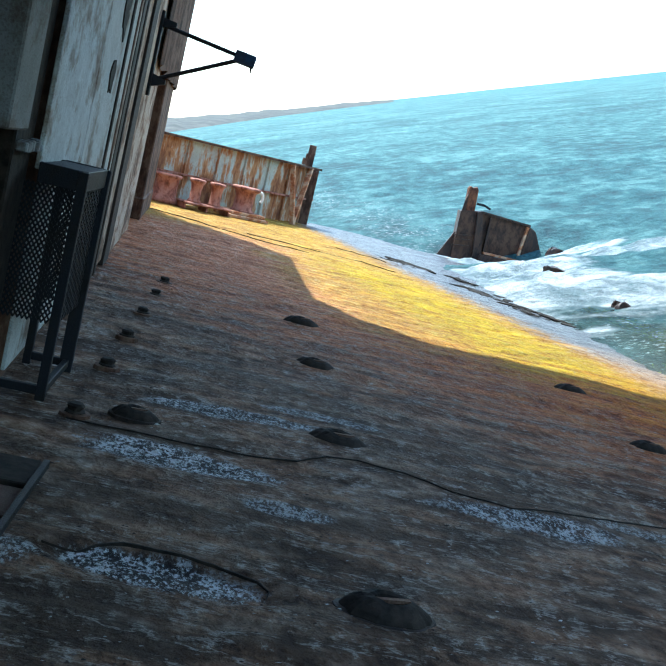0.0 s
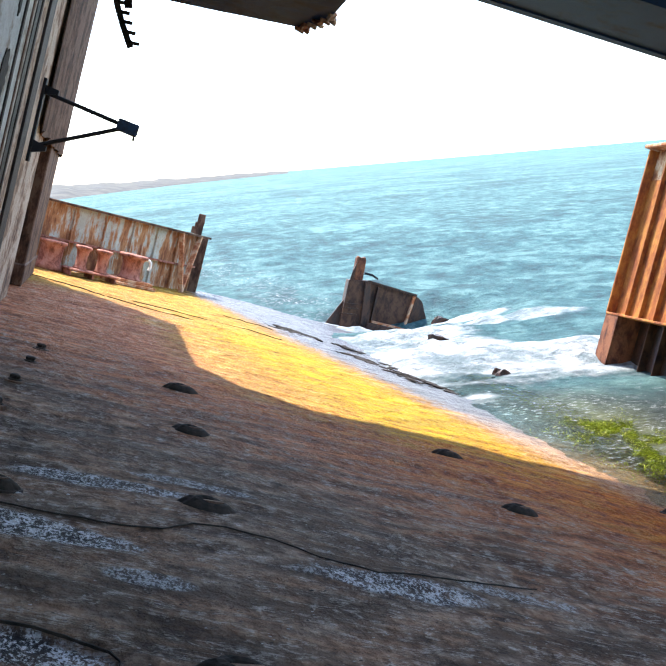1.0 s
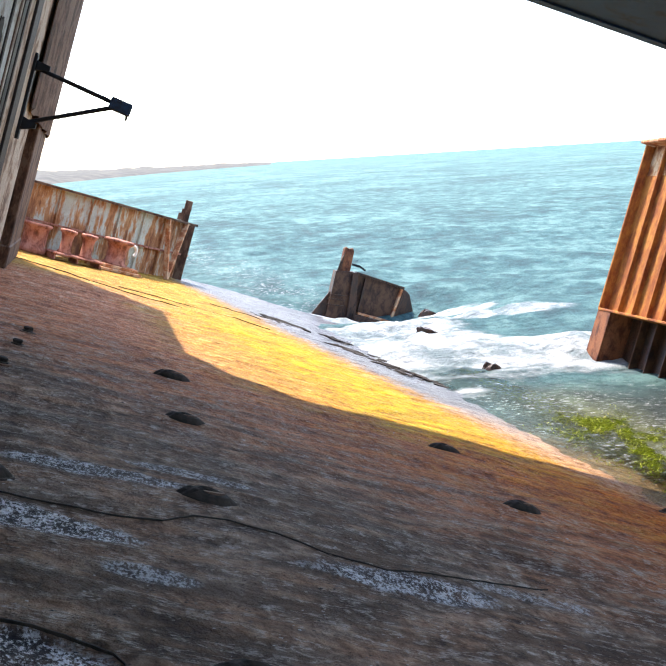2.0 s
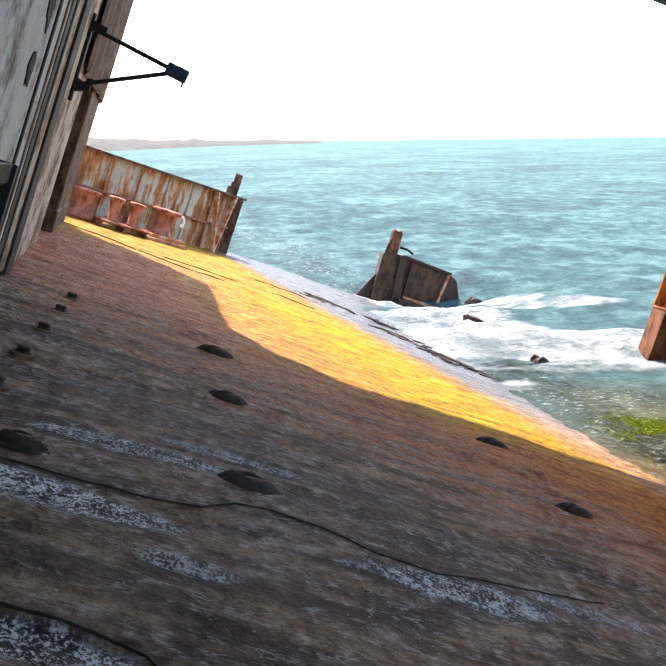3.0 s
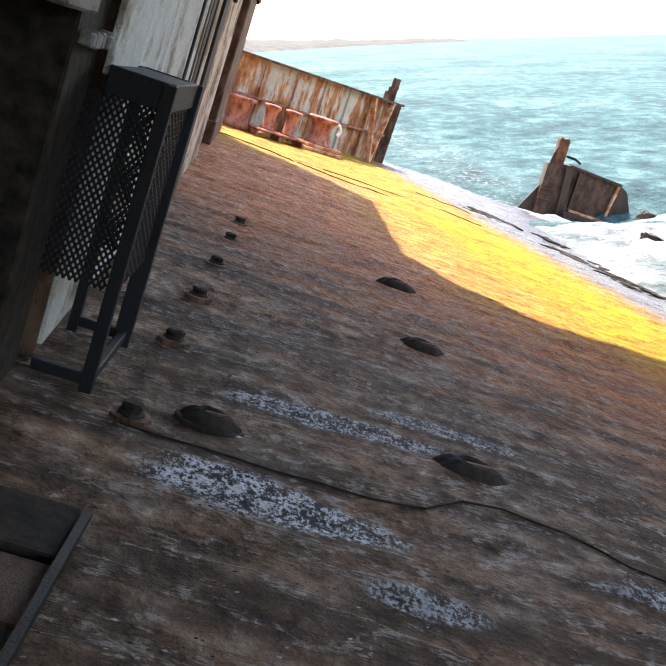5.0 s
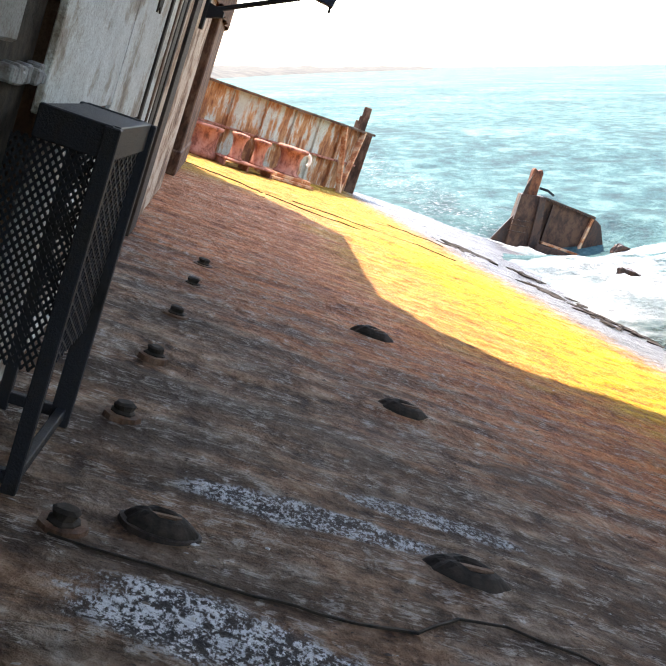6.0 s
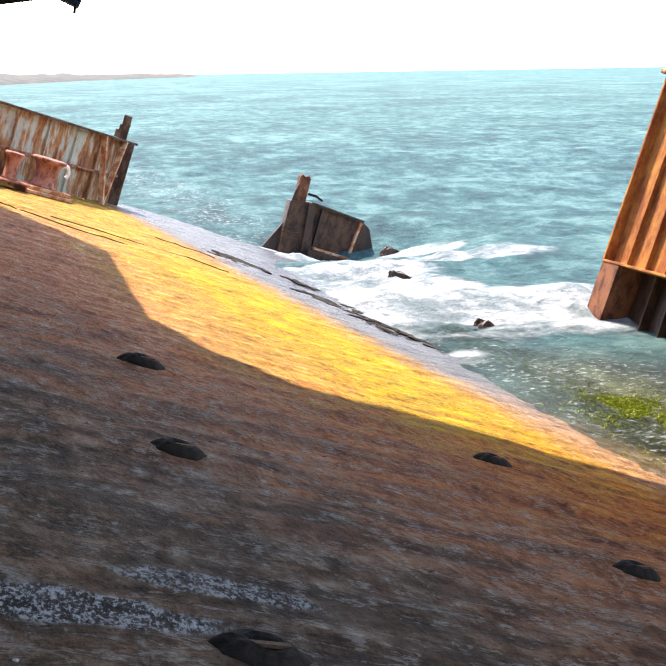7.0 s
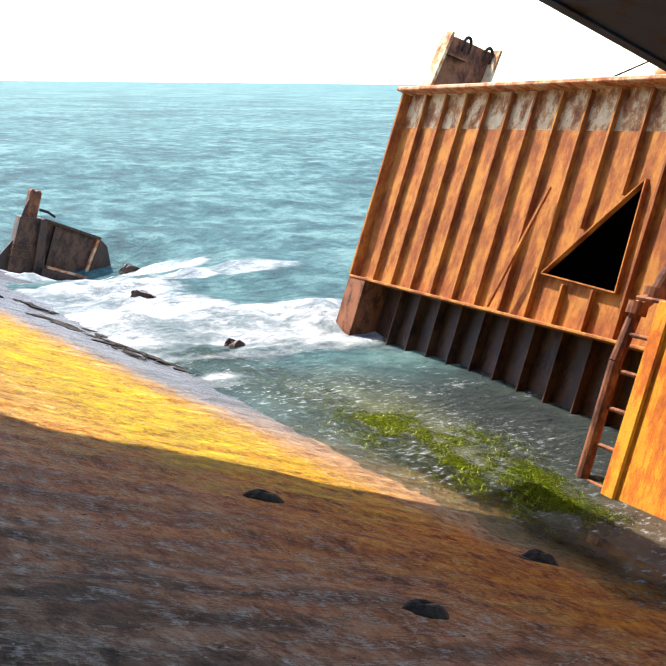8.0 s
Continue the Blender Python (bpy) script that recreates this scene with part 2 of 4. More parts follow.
    weed = calc(n, l, "MULTIPLY", weed, calc(n, l, "MULTIPLY", smooth(n, l, noise_node(n, l, co, 2.6, 9, 0.8, (1.6, 0.9, 1)), 0.38, 0.5), smooth(n, l, b, 9.4, 11.0)))
    c = mix(n, l, weed, c, mix(n, l, smooth(n, l, fine, 0.4, 0.65), (0.1, 0.09, 0.012), (0.5, 0.58, 0.02)))
    l.new(c, bsdf.inputs["Base Color"])
    l.new(calc(n, l, "SUBTRACT", 0.85, calc(n, l, "MULTIPLY", wet, 0.45)), bsdf.inputs["Roughness"])
    l.new(calc(n, l, "ADD", 0.15, calc(n, l, "MULTIPLY", wet, 0.2)), bsdf.inputs["Specular IOR Level"])
    bump(n, l, bsdf, calc(n, l, "ADD", calc(n, l, "ADD", streak, calc(n, l, "MULTIPLY", fine, 0.8)), calc(n, l, "MULTIPLY", line, 0.12)), 1.0, 0.11)
    return m


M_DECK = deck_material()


# breaking surf: centre x, y, half widths and strength
FOAM = ((4.1, 19.8, 1.8, 5.0, 0.85), (6.2, 17.2, 2.0, 1.5, 0.75), (6.4, 22.2, 2.6, 1.1, 0.65), (3.4, 25.3, 2.6, 1.2, 0.7), (5.6, 24.6, 2.0, 1.4, 0.6))


def sea_material():
    m, n, l, bsdf = material("turquoise_sea")
    geo = n.new("ShaderNodeNewGeometry").outputs["Position"]
    xyz = n.new("ShaderNodeSeparateXYZ")
    l.new(geo, xyz.inputs[0])
    x, y = xyz.outputs[0], xyz.outputs[1]
    swell = noise_node(n, l, geo, 0.11, 5, 0.6, (1.0, 0.8, 1))
    chop = noise_node(n, l, geo, 0.8, 10, 0.75, (1.1, 0.9, 1))
    ripple = noise_node(n, l, geo, 4.0, 5, 0.6, (0.9, 1.1, 1))
    water = ramp(n, l, calc(n, l, "ADD", calc(n, l, "MULTIPLY", swell, 0.3), calc(n, l, "MULTIPLY", chop, 0.7)),
                 [(0.42, (0.011, 0.052, 0.058)), (0.5, (0.034, 0.115, 0.118)), (0.59, (0.115, 0.235, 0.222))])
    # sheltered green water beside the ship; the wall's shade is painted in as near-black
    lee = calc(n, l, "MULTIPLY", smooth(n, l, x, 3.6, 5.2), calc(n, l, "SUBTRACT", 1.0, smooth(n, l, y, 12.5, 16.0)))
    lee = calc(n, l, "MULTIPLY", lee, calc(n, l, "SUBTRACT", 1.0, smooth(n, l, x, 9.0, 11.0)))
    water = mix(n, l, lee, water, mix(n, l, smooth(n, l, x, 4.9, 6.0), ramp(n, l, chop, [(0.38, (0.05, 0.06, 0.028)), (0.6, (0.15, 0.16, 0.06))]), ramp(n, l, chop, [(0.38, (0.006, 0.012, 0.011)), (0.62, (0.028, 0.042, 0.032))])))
    # stirred-up silt at the near end
    silt = calc(n, l, "MULTIPLY", lee, calc(n, l, "SUBTRACT", 1.0, smooth(n, l, y, 8.9, 10.3)))
    water = mix(n, l, silt, water, ramp(n, l, chop, [(0.38, (0.05, 0.034, 0.018)), (0.62, (0.17, 0.115, 0.06))]))
    # depth of water over the deck
    over = calc(n, l, "SUBTRACT", calc(n, l, "ADD", calc(n, l, "MULTIPLY", x, 0.352), calc(n, l, "MULTIPLY", y, 0.057)), 2.14)
    # foam: along the wash line and round the far wreckage
    ragged = noise_node(n, l, geo, 0.55, 7, 0.62, (0.8, 1.1, 1))
    core = None
    for fx, fy, rx, ry, k in FOAM:
        u, v = calc(n, l, "DIVIDE", calc(n, l, "SUBTRACT", x, fx), rx), calc(n, l, "DIVIDE", calc(n, l, "SUBTRACT", y, fy), ry)
        one = calc(n, l, "MULTIPLY", calc(n, l, "SUBTRACT", 1.0, calc(n, l, "SQRT", calc(n, l, "ADD", calc(n, l, "MULTIPLY", u, u), calc(n, l, "MULTIPLY", v, v))), True), k)
        core = one if core is None else calc(n, l, "MAXIMUM", core, one)
    edge = calc(n, l, "MULTIPLY", smooth(n, l, over, -0.5, 0.1), calc(n, l, "SUBTRACT", 1.0, smooth(n, l, over, 0.1, 1.6)))
    edge = calc(n, l, "MULTIPLY", edge, calc(n, l, "MULTIPLY", smooth(n, l, y, 13.5, 16.5), calc(n, l, "SUBTRACT", 1.0, smooth(n, l, y, 20.0, 24.0))))
    foam = calc(n, l, "ADD", calc(n, l, "ADD", calc(n, l, "MULTIPLY", core, 1.7), calc(n, l, "MULTIPLY", edge, 0.35)), calc(n, l, "MULTIPLY", calc(n, l, "SUBTRACT", ragged, 0.5), 3.4))
    foam = calc(n, l, "MULTIPLY", smooth(n, l, foam, 0.2, 0.75), smooth(n, l, noise_node(n, l, geo, 1.6, 8, 0.75), 0.22, 0.5))
    foam = calc(n, l, "MULTIPLY", foam, smooth(n, l, calc(n, l, "ADD", core, calc(n, l, "MULTIPLY", edge, 0.4)), 0.02, 0.2))
    caps = calc(n, l, "MULTIPLY", smooth(n, l, noise_node(n, l, geo, 0.35, 8, 0.7, (0.5, 1.4, 1)), 0.68, 0.8), 0.35)
    # sun glints painted as white specks on the sheltered water
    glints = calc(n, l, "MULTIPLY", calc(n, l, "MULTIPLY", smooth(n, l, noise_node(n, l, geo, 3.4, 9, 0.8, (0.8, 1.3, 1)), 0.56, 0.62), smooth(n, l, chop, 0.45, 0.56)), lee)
    # fine froth and painted sparkle where the wash runs out over the deck
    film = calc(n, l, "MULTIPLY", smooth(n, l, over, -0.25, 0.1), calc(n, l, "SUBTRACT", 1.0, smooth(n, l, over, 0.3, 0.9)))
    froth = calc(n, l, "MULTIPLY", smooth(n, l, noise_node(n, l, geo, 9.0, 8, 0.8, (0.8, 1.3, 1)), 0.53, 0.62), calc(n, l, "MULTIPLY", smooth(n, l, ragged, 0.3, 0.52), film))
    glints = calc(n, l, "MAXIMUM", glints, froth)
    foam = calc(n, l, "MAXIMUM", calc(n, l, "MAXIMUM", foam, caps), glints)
    n.remove(bsdf)
    dif, glo, body = n.new("ShaderNodeBsdfDiffuse"), n.new("ShaderNodeBsdfGlossy"), n.new("ShaderNodeMixShader")
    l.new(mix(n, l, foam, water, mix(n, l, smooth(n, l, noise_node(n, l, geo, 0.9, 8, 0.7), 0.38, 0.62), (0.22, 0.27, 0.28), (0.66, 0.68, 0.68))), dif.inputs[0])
    glo.inputs[1].default_value = 0.42
    wave = n.new("ShaderNodeBump")
    wave.inputs["Strength"].default_value, wave.inputs["Distance"].default_value = 1.0, 0.5
    l.new(calc(n, l, "ADD", chop, calc(n, l, "MULTIPLY", ripple, 0.5)), wave.inputs["Height"])
    l.new(wave.outputs[0], dif.inputs["Normal"])
    l.new(wave.outputs[0], glo.inputs["Normal"])
    l.new(calc(n, l, "MULTIPLY", calc(n, l, "SUBTRACT", 1.0, foam), 0.06), body.inputs[0])
    l.new(dif.outputs[0], body.inputs[1])
    l.new(glo.outputs[0], body.inputs[2])
    # clear shallow water over the sunken side of the deck
    clear = n.new("ShaderNodeBsdfTransparent")
    clear.inputs[0].default_value = (0.84, 0.92, 0.88, 1)
    shallow = calc(n, l, "MULTIPLY", calc(n, l, "SUBTRACT", 1.0, smooth(n, l, over, 0.2, 0.65)), calc(n, l, "SUBTRACT", 1.0, foam))
    shallow = calc(n, l, "MULTIPLY", shallow, calc(n, l, "SUBTRACT", calc(n, l, "SUBTRACT", 0.85, calc(n, l, "MULTIPLY", smooth(n, l, y, 10.0, 13.5), 0.35)), calc(n, l, "MULTIPLY", smooth(n, l, y, 17.0, 21.0), 0.47)))
    shallow = calc(n, l, "MULTIPLY", shallow, calc(n, l, "SUBTRACT", 1.0, calc(n, l, "MULTIPLY", smooth(n, l, x, 4.7, 5.2), 0.85)))
    sh = n.new("ShaderNodeMixShader")
    l.new(shallow, sh.inputs[0])
    l.new(body.outputs[0], sh.inputs[1])
    l.new(clear.outputs[0], sh.inputs[2])
    l.new(sh.outputs[0], n["Material Output"].inputs[0])
    return m


M_SEA = sea_material()


def plain(name, lo, hi, scale=3.0, rough=0.8):
    m, n, l, bsdf = material(name)
    co = n.new("ShaderNodeTexCoord").outputs["Object"]
    f = noise_node(n, l, co, scale, 7, 0.65)
    l.new(ramp(n, l, f, [(0.35, lo), (0.65, hi)]), bsdf.inputs["Base Color"])
    bsdf.inputs["Roughness"].default_value = rough
    bsdf.inputs["Specular IOR Level"].default_value = 0.15
    bump(n, l, bsdf, f, 0.4, 0.02)
    return m


M_LAND = plain("dry_coast_scrub", (0.03, 0.03, 0.026), (0.09, 0.082, 0.066), 0.09)
M_SOOT = plain("black_crusted_steel", (0.008, 0.007, 0.006), (0.04, 0.03, 0.023), 14.0, 0.85)
M_WHITE = plain("white_plastic", (0.7, 0.7, 0.68), (0.82, 0.82, 0.8), 5.0, 0.5)


def flake_material():
    m, n, l, bsdf = material("rust_flakes")
    r = n.new("ShaderNodeNewGeometry").outputs["Random Per Island"]
    l.new(ramp(n, l, r, [(0.0, (0.02, 0.013, 0.01)), (0.6, (0.1, 0.065, 0.05)), (0.88, (0.3, 0.26, 0.23)), (1.0, (0.6, 0.58, 0.56))]), bsdf.inputs["Base Color"])
    bsdf.inputs["Roughness"].default_value = 0.8
    return m


M_FLAKE = flake_material()


def algae_material():
    m, n, l, bsdf = material("green_algae")
    r = n.new("ShaderNodeNewGeometry").outputs["Random Per Island"]
    l.new(ramp(n, l, r, [(0.0, (0.09, 0.1, 0.01)), (0.45, (0.2, 0.26, 0.012)), (0.85, (0.36, 0.44, 0.018)), (1.0, (0.6, 0.6, 0.14))]), bsdf.inputs["Base Color"])
    bsdf.inputs["Roughness"].default_value = 0.5
    return m


M_ALGAE = algae_material()


# ---------------------------------------------------------------- mesh helpers
def finish(bm, name, mat, smooth_it=False):
    me = bpy.data.meshes.new(name)
    bmesh.ops.recalc_face_normals(bm, faces=bm.faces)
    if smooth_it:
        for f in bm.faces:
            f.smooth = True
    bm.to_mesh(me)
    bm.free()
    if mat:
        me.materials.append(mat)
    return me


def part(name, bm, mat, parent, label="", m=None, smooth_it=False):
    ob = new(name, finish(bm, name, mat, smooth_it))
    ob.parent = parent
    if m is not None:
        ob.matrix_basis = m
    if label:
        tagged(ob, label)
    return ob


def thing(name, m, label, category, group="", kind=""):
    ob = new(name)
    ob.empty_display_size = 0.2
    ob.matrix_basis = m
    return tagged(ob, label, category, group, kind)


def box(bm, lo, hi, bevel=0.0, m=None):
    r = bmesh.ops.create_cube(bm, size=1)
    vs = r["verts"]
    for v in vs:
        v.co = Vector([lo[i] + (v.co[i] + 0.5) * (hi[i] - lo[i]) for i in range(3)])
    if bevel:
        es = list({e for v in vs for e in v.link_edges})
        out = bmesh.ops.bevel(bm, geom=es, offset=bevel, segments=1, affect="EDGES")
        vs = list({v for f in out["faces"] for v in f.verts} | {v for v in vs if v.is_valid})
    if m is not None:
        bmesh.ops.transform(bm, matrix=m, verts=vs)
    return bm


def boxes(*items, bevel=0.0):
    bm = bmesh.new()
    for lo, hi in items:
        box(bm, lo, hi, bevel)
    return bm


def rod(bm, p, q, r, sides=10):
    p, q = Vector(p), Vector(q)
    d = q - p
    m = Matrix.Translation((p + q) / 2) @ d.to_track_quat("Z", "Y").to_matrix().to_4x4()
    bmesh.ops.create_cone(bm, cap_ends=True, segments=sides, radius1=r, radius2=r, depth=d.length, matrix=m)
    return bm


def beam(bm, p, q, w, h, up=(0, 0, 1)):
    """A flat bar from p to q, w wide along the cross direction and h along up."""
    p, q, up = Vector(p), Vector(q), Vector(up)
    d = (q - p).normalized()
    s = d.cross(up).normalized()
    t = s.cross(d)
    ring = []
    for o in (p, q):
        ring.append([bm.verts.new(o + s * w / 2 * i + t * h / 2 * j) for i, j in ((-1, -1), (1, -1), (1, 1), (-1, 1))])
    r0, r1 = ring
    bm.faces.new(r0[::-1]), bm.faces.new(r1)
    for k in range(4):
        bm.faces.new((r0[k], r0[(k + 1) % 4], r1[(k + 1) % 4], r1[k]))
    return bm


def prism(outline, depth, axis, holes=()):
    """A plate: a 2D outline with holes, given thickness along axis (0, 1 or 2) from 0 to depth."""
    bm = bmesh.new()
    i, j = [k for k in range(3) if k != axis]
    for loop in (outline, *holes):
        vs = []
        for p in loop:
            co = [0.0, 0.0, 0.0]
            co[i], co[j] = p
            vs.append(bm.verts.new(co))
        for k in range(len(vs)):
            bm.edges.new((vs[k], vs[(k + 1) % len(vs)]))
    bmesh.ops.triangle_fill(bm, use_beauty=True, use_dissolve=False, edges=bm.edges[:])
    out = bmesh.ops.extrude_face_region(bm, geom=bm.faces[:])
    move = Vector([0, 0, 0])
    move[axis] = depth
    bmesh.ops.translate(bm, vec=move, verts=[g for g in out["geom"] if isinstance(g, bmesh.types.BMVert)])
    return bm


def lathe(profile, sides=20):
    bm = bmesh.new()
    rows = []
    for r, z in profile:
        rows.append([bm.verts.new((r * math.cos(2 * math.pi * k / sides), r * math.sin(2 * math.pi * k / sides), z)) for k in range(sides)])
    for lo, hi in zip(rows, rows[1:]):
        for k in range(sides):
            bm.faces.new((lo[k], lo[(k + 1) % sides], hi[(k + 1) % sides], hi[k]))
    bm.faces.new(rows[0][::-1]), bm.faces.new(rows[-1])
    return bm


# ---------------------------------------------------------------- sea and coast
def chop_height(x, y):
    return noise.noise((x * 0.16, y * 0.42, 0)) * 0.22 + noise.noise((x * 0.7, y * 1.3, 3)) * 0.09 + noise.noise((x * 1.9, y * 2.9, 7)) * 0.035


def sea_sheet():
    """One sheet to the horizon, finer near the wreck, with real swell and chop."""
    def axis(lo, hi, step, far):
        v = list(np.arange(lo, hi, step))
        s, p = step, hi
        while p < far:
            v.append(p)
            s *= 1.22
            p += s
        v.append(far)
        s, p, w = step * 1.22, lo - step, []
        while p > -far:
            w.append(p)
            s *= 1.22
            p -= s
        return [-far] + w[::-1] + v
    xs, ys = axis(-4, 22, 0.16, 4200), axis(6, 48, 0.16, 4200)
    verts = []
    for y in ys:
        for x in xs:
            near = max(0.0, 1 - max(abs(x - 8) / 140, abs(y - 25) / 170))
            calm = 0.3 + 0.7 * min(1, max(0, (y - 13) / 8))
            h = chop_height(x, y)
            dip = -0.72 * math.exp(-((x - 4.5) / 2.3) ** 2 - ((y - 25.3) / 2.1) ** 2)
            surf = 0.0
            if 1 < x < 10 and 13 < y < 28:
                surf = max(max(0.0, 1 - math.hypot((x - fx) / rx, (y - fy) / ry)) * k for fx, fy, rx, ry, k in FOAM)
                surf *= 0.12 + 0.3 * noise.noise((x * 1.1, y * 0.9, 5)) + 0.16 * noise.noise((x * 3.1, y * 2.7, 8))
            verts.append((x, y, SEA + h * near * calm + dip + surf))
    w = len(xs)
    faces = [(j * w + i, j * w + i + 1, (j + 1) * w + i + 1, (j + 1) * w + i) for j in range(len(ys) - 1) for i in range(w - 1)]
    me = bpy.data.meshes.new("water")
    me.from_pydata(verts, [], faces)
    me.materials.append(M_SEA)
    me.polygons.foreach_set("use_smooth", [True] * len(faces))
    return tagged(new("water", me), "turquoise sea with white foam round the wreck", "sea", kind="structure")


sea_sheet()


def coast():
    """A low dry headland that runs out to a point on the horizon."""
    bm = bmesh.new()
    rows = []
    for k in range(90):
        s = k / 89
        ang = -0.32 + 0.395 * s
        d0 = 215 + 950 * s ** 2.2
        depth = 500 + 600 * s
        row = []
        for j, f in enumerate((0, 0.02, 0.05, 0.12, 0.3, 0.6, 1)):
            d = d0 + depth * f
            edge = d0 * (0.04 * noise.noise((k * 0.21, 0, 5)) + 0.02 * noise.noise((k * 0.7, 0, 9)))
            z = SEA - 0.4 if j == 0 else SEA + (1.0, 2.4, 4.2, 6.6, 7.2, 6.0)[j - 1] * (1.1 - 0.6 * s) * (1 + 0.5 * noise.noise((k * 0.3, j * 1.7, 2)))
            row.append(bm.verts.new(((d + edge) * math.sin(ang), (d + edge) * math.cos(ang), z)))
        rows.append(row)
    for r0, r1 in zip(rows, rows[1:]):
        for j in range(len(r0) - 1):
            bm.faces.new((r0[j], r1[j], r1[j + 1], r0[j + 1]))
    me = finish(bm, "headland", M_LAND, True)
    tagged(new("headland", me), "low dry sandy headland on the horizon", "coast", kind="structure")


coast()


# ---------------------------------------------------------------- deck
def deck_height(a, b):
    """Relief of the deck: swells and corroded ridges that run downhill, and a rusted-out hollow."""
    h = 0.02 * noise.noise((a * 0.5, b * 0.5, 9)) + 0.032 * noise.noise((a * 0.5, b * 2.3, 0)) + 0.012 * noise.noise((a * 1.7, b * 7.0, 4)) + 0.006 * noise.noise((a * 4.0, b * 13.0, 2))
    d = ((a - 0.03) / 0.42) ** 2 + ((b - 3.4) / 0.18) ** 2
    if d < 1.3:
        h -= 0.035 * min(1.0, (1.3 - d) / 0.5)
    return h


def deck():
    outline = [(-7, -5), (8.9, -5), (8.9, 16), (8.3, 24.4), (2.6, 26.6), (1.9, 26.35), (-0.42, 23.1), (-1.73, 22.3), (-7, 19.5)]

    def inside(x, y):
        hit = False
        for (x0, y0), (x1, y1) in zip(outline, outline[1:] + outline[:1]):
            if (y0 > y) != (y1 > y) and x < (x1 - x0) * (y - y0) / (y1 - y0) + x0:
                hit = not hit
        return hit
    aa = [float(v) for v in (*np.arange(-7, -2.2, 0.5), *np.arange(-2.2, 6, 0.05), *np.arange(6, 8.95, 0.1))]
    bb = [float(v) for v in (*np.arange(-5, 1.5, 0.4), *np.arange(1.5, 11, 0.03), *np.arange(11, 26.65, 0.07))]
    w = len(aa)
    verts = [(a, b, deck_height(a, b)) for b in bb for a in aa]
    faces = []
    for j in range(len(bb) - 1):
        for i in range(w - 1):
            if inside((aa[i] + aa[i + 1]) / 2, (bb[j] + bb[j + 1]) / 2):
                faces.append((j * w + i, j * w + i + 1, (j + 1) * w + i + 1, (j + 1) * w + i))
    me = bpy.data.meshes.new("floor")
    me.from_pydata(verts, [], faces)
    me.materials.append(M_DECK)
    me.polygons.foreach_set("use_smooth", [True] * len(faces))
    top = tagged(new("floor", me), "rusted weathered ship deck, streaked and sloping into the sea", "deck", kind="structure")
    top.matrix_basis = SHIP
    # plating below, so that the deck has thickness
    bm = prism(outline, -0.12, 2)
    bmesh.ops.translate(bm, vec=(0, 0, -0.1), verts=bm.verts[:])
    part("deck_plating", bm, M_BROWN, top)
    return top


FLOOR = deck()


def seam(points, width=0.018, height=0.012, seed=0):
    """A lifted, corroded plate edge that runs over the deck."""
    bm = bmesh.new()
    pts = []
    for (x0, y0), (x1, y1) in zip(points, points[1:]):
        k = max(2, int(math.hypot(x1 - x0, y1 - y0) / 0.06))
        pts += [(x0 + (x1 - x0) * i / k, y0 + (y1 - y0) * i / k) for i in range(k)]
    pts = [(x, y + 0.02 * noise.noise((x * 3, seed, 0)) + 0.008 * noise.noise((x * 14, seed, 2))) for x, y in pts + [points[-1]]]
    rows = []
    for n_, (x, y) in enumerate(pts):
        w = width * (0.7 + 0.8 * abs(noise.noise((x * 5, seed, 6)))) * min(1, 0.3 + n_ / 6, 0.3 + (len(pts) - 1 - n_) / 6)
        x0, y0 = pts[max(0, n_ - 1)]
        x1, y1 = pts[min(len(pts) - 1, n_ + 1)]
        t = Vector((x1 - x0, y1 - y0)).normalized()
        s = Vector((-t.y, t.x))
        z = deck_height(x, y) + 0.002
        rows.append([bm.verts.new((x + s.x * w * f, y + s.y * w * f, z + g)) for f, g in ((-0.5, -0.03), (-0.45, height), (0.45, height * 0.8), (0.5, -0.03))])
    for r0, r1 in zip(rows, rows[1:]):
        for k in range(3):
            bm.faces.new((r0[k], r1[k], r1[k + 1], r0[k + 1]))
    return part("seam", bm, M_SOOT, FLOOR)


seam([(-0.62, 5.02), (-0.1, 4.99), (0.3, 5.0), (0.56, 5.04), (0.63, 5.11), (0.72, 5.19), (0.9, 5.22), (1.15, 5.18), (1.4, 5.05), (1.7, 4.97), (2.2, 5.12), (2.8, 5.4)], 0.013, 0.006, 1)
seam([(-0.42, 3.43), (-0.3, 3.47), (-0.24, 3.54), (-0.15, 3.585), (-0.04, 3.6), (0.08, 3.6), (0.19, 3.585), (0.28, 3.56), (0.36, 3.52), (0.4, 3.46), (0.39, 3.4)], 0.013, 0.006, 2)
seam([(-1.7, 19.3), (-1.2, 18.9), (-0.7, 18.75), (-0.3, 18.3)], 0.05, 0.012, 3)
seam([(-0.25, 18.25), (0.3, 17.9), (0.9, 17.75), (1.3, 17.6)], 0.035, 0.012, 5)
seam([(0.2, 18.6), (0.8, 18.5), (1.5, 18.4), (2.2, 18.3), (2.9, 17.9)], 0.028, 0.012, 6)
seam([(2.0, 20.3), (2.4, 19.8), (2.6, 19.7), (2.9, 19.3)], 0.022, 0.012, 4)


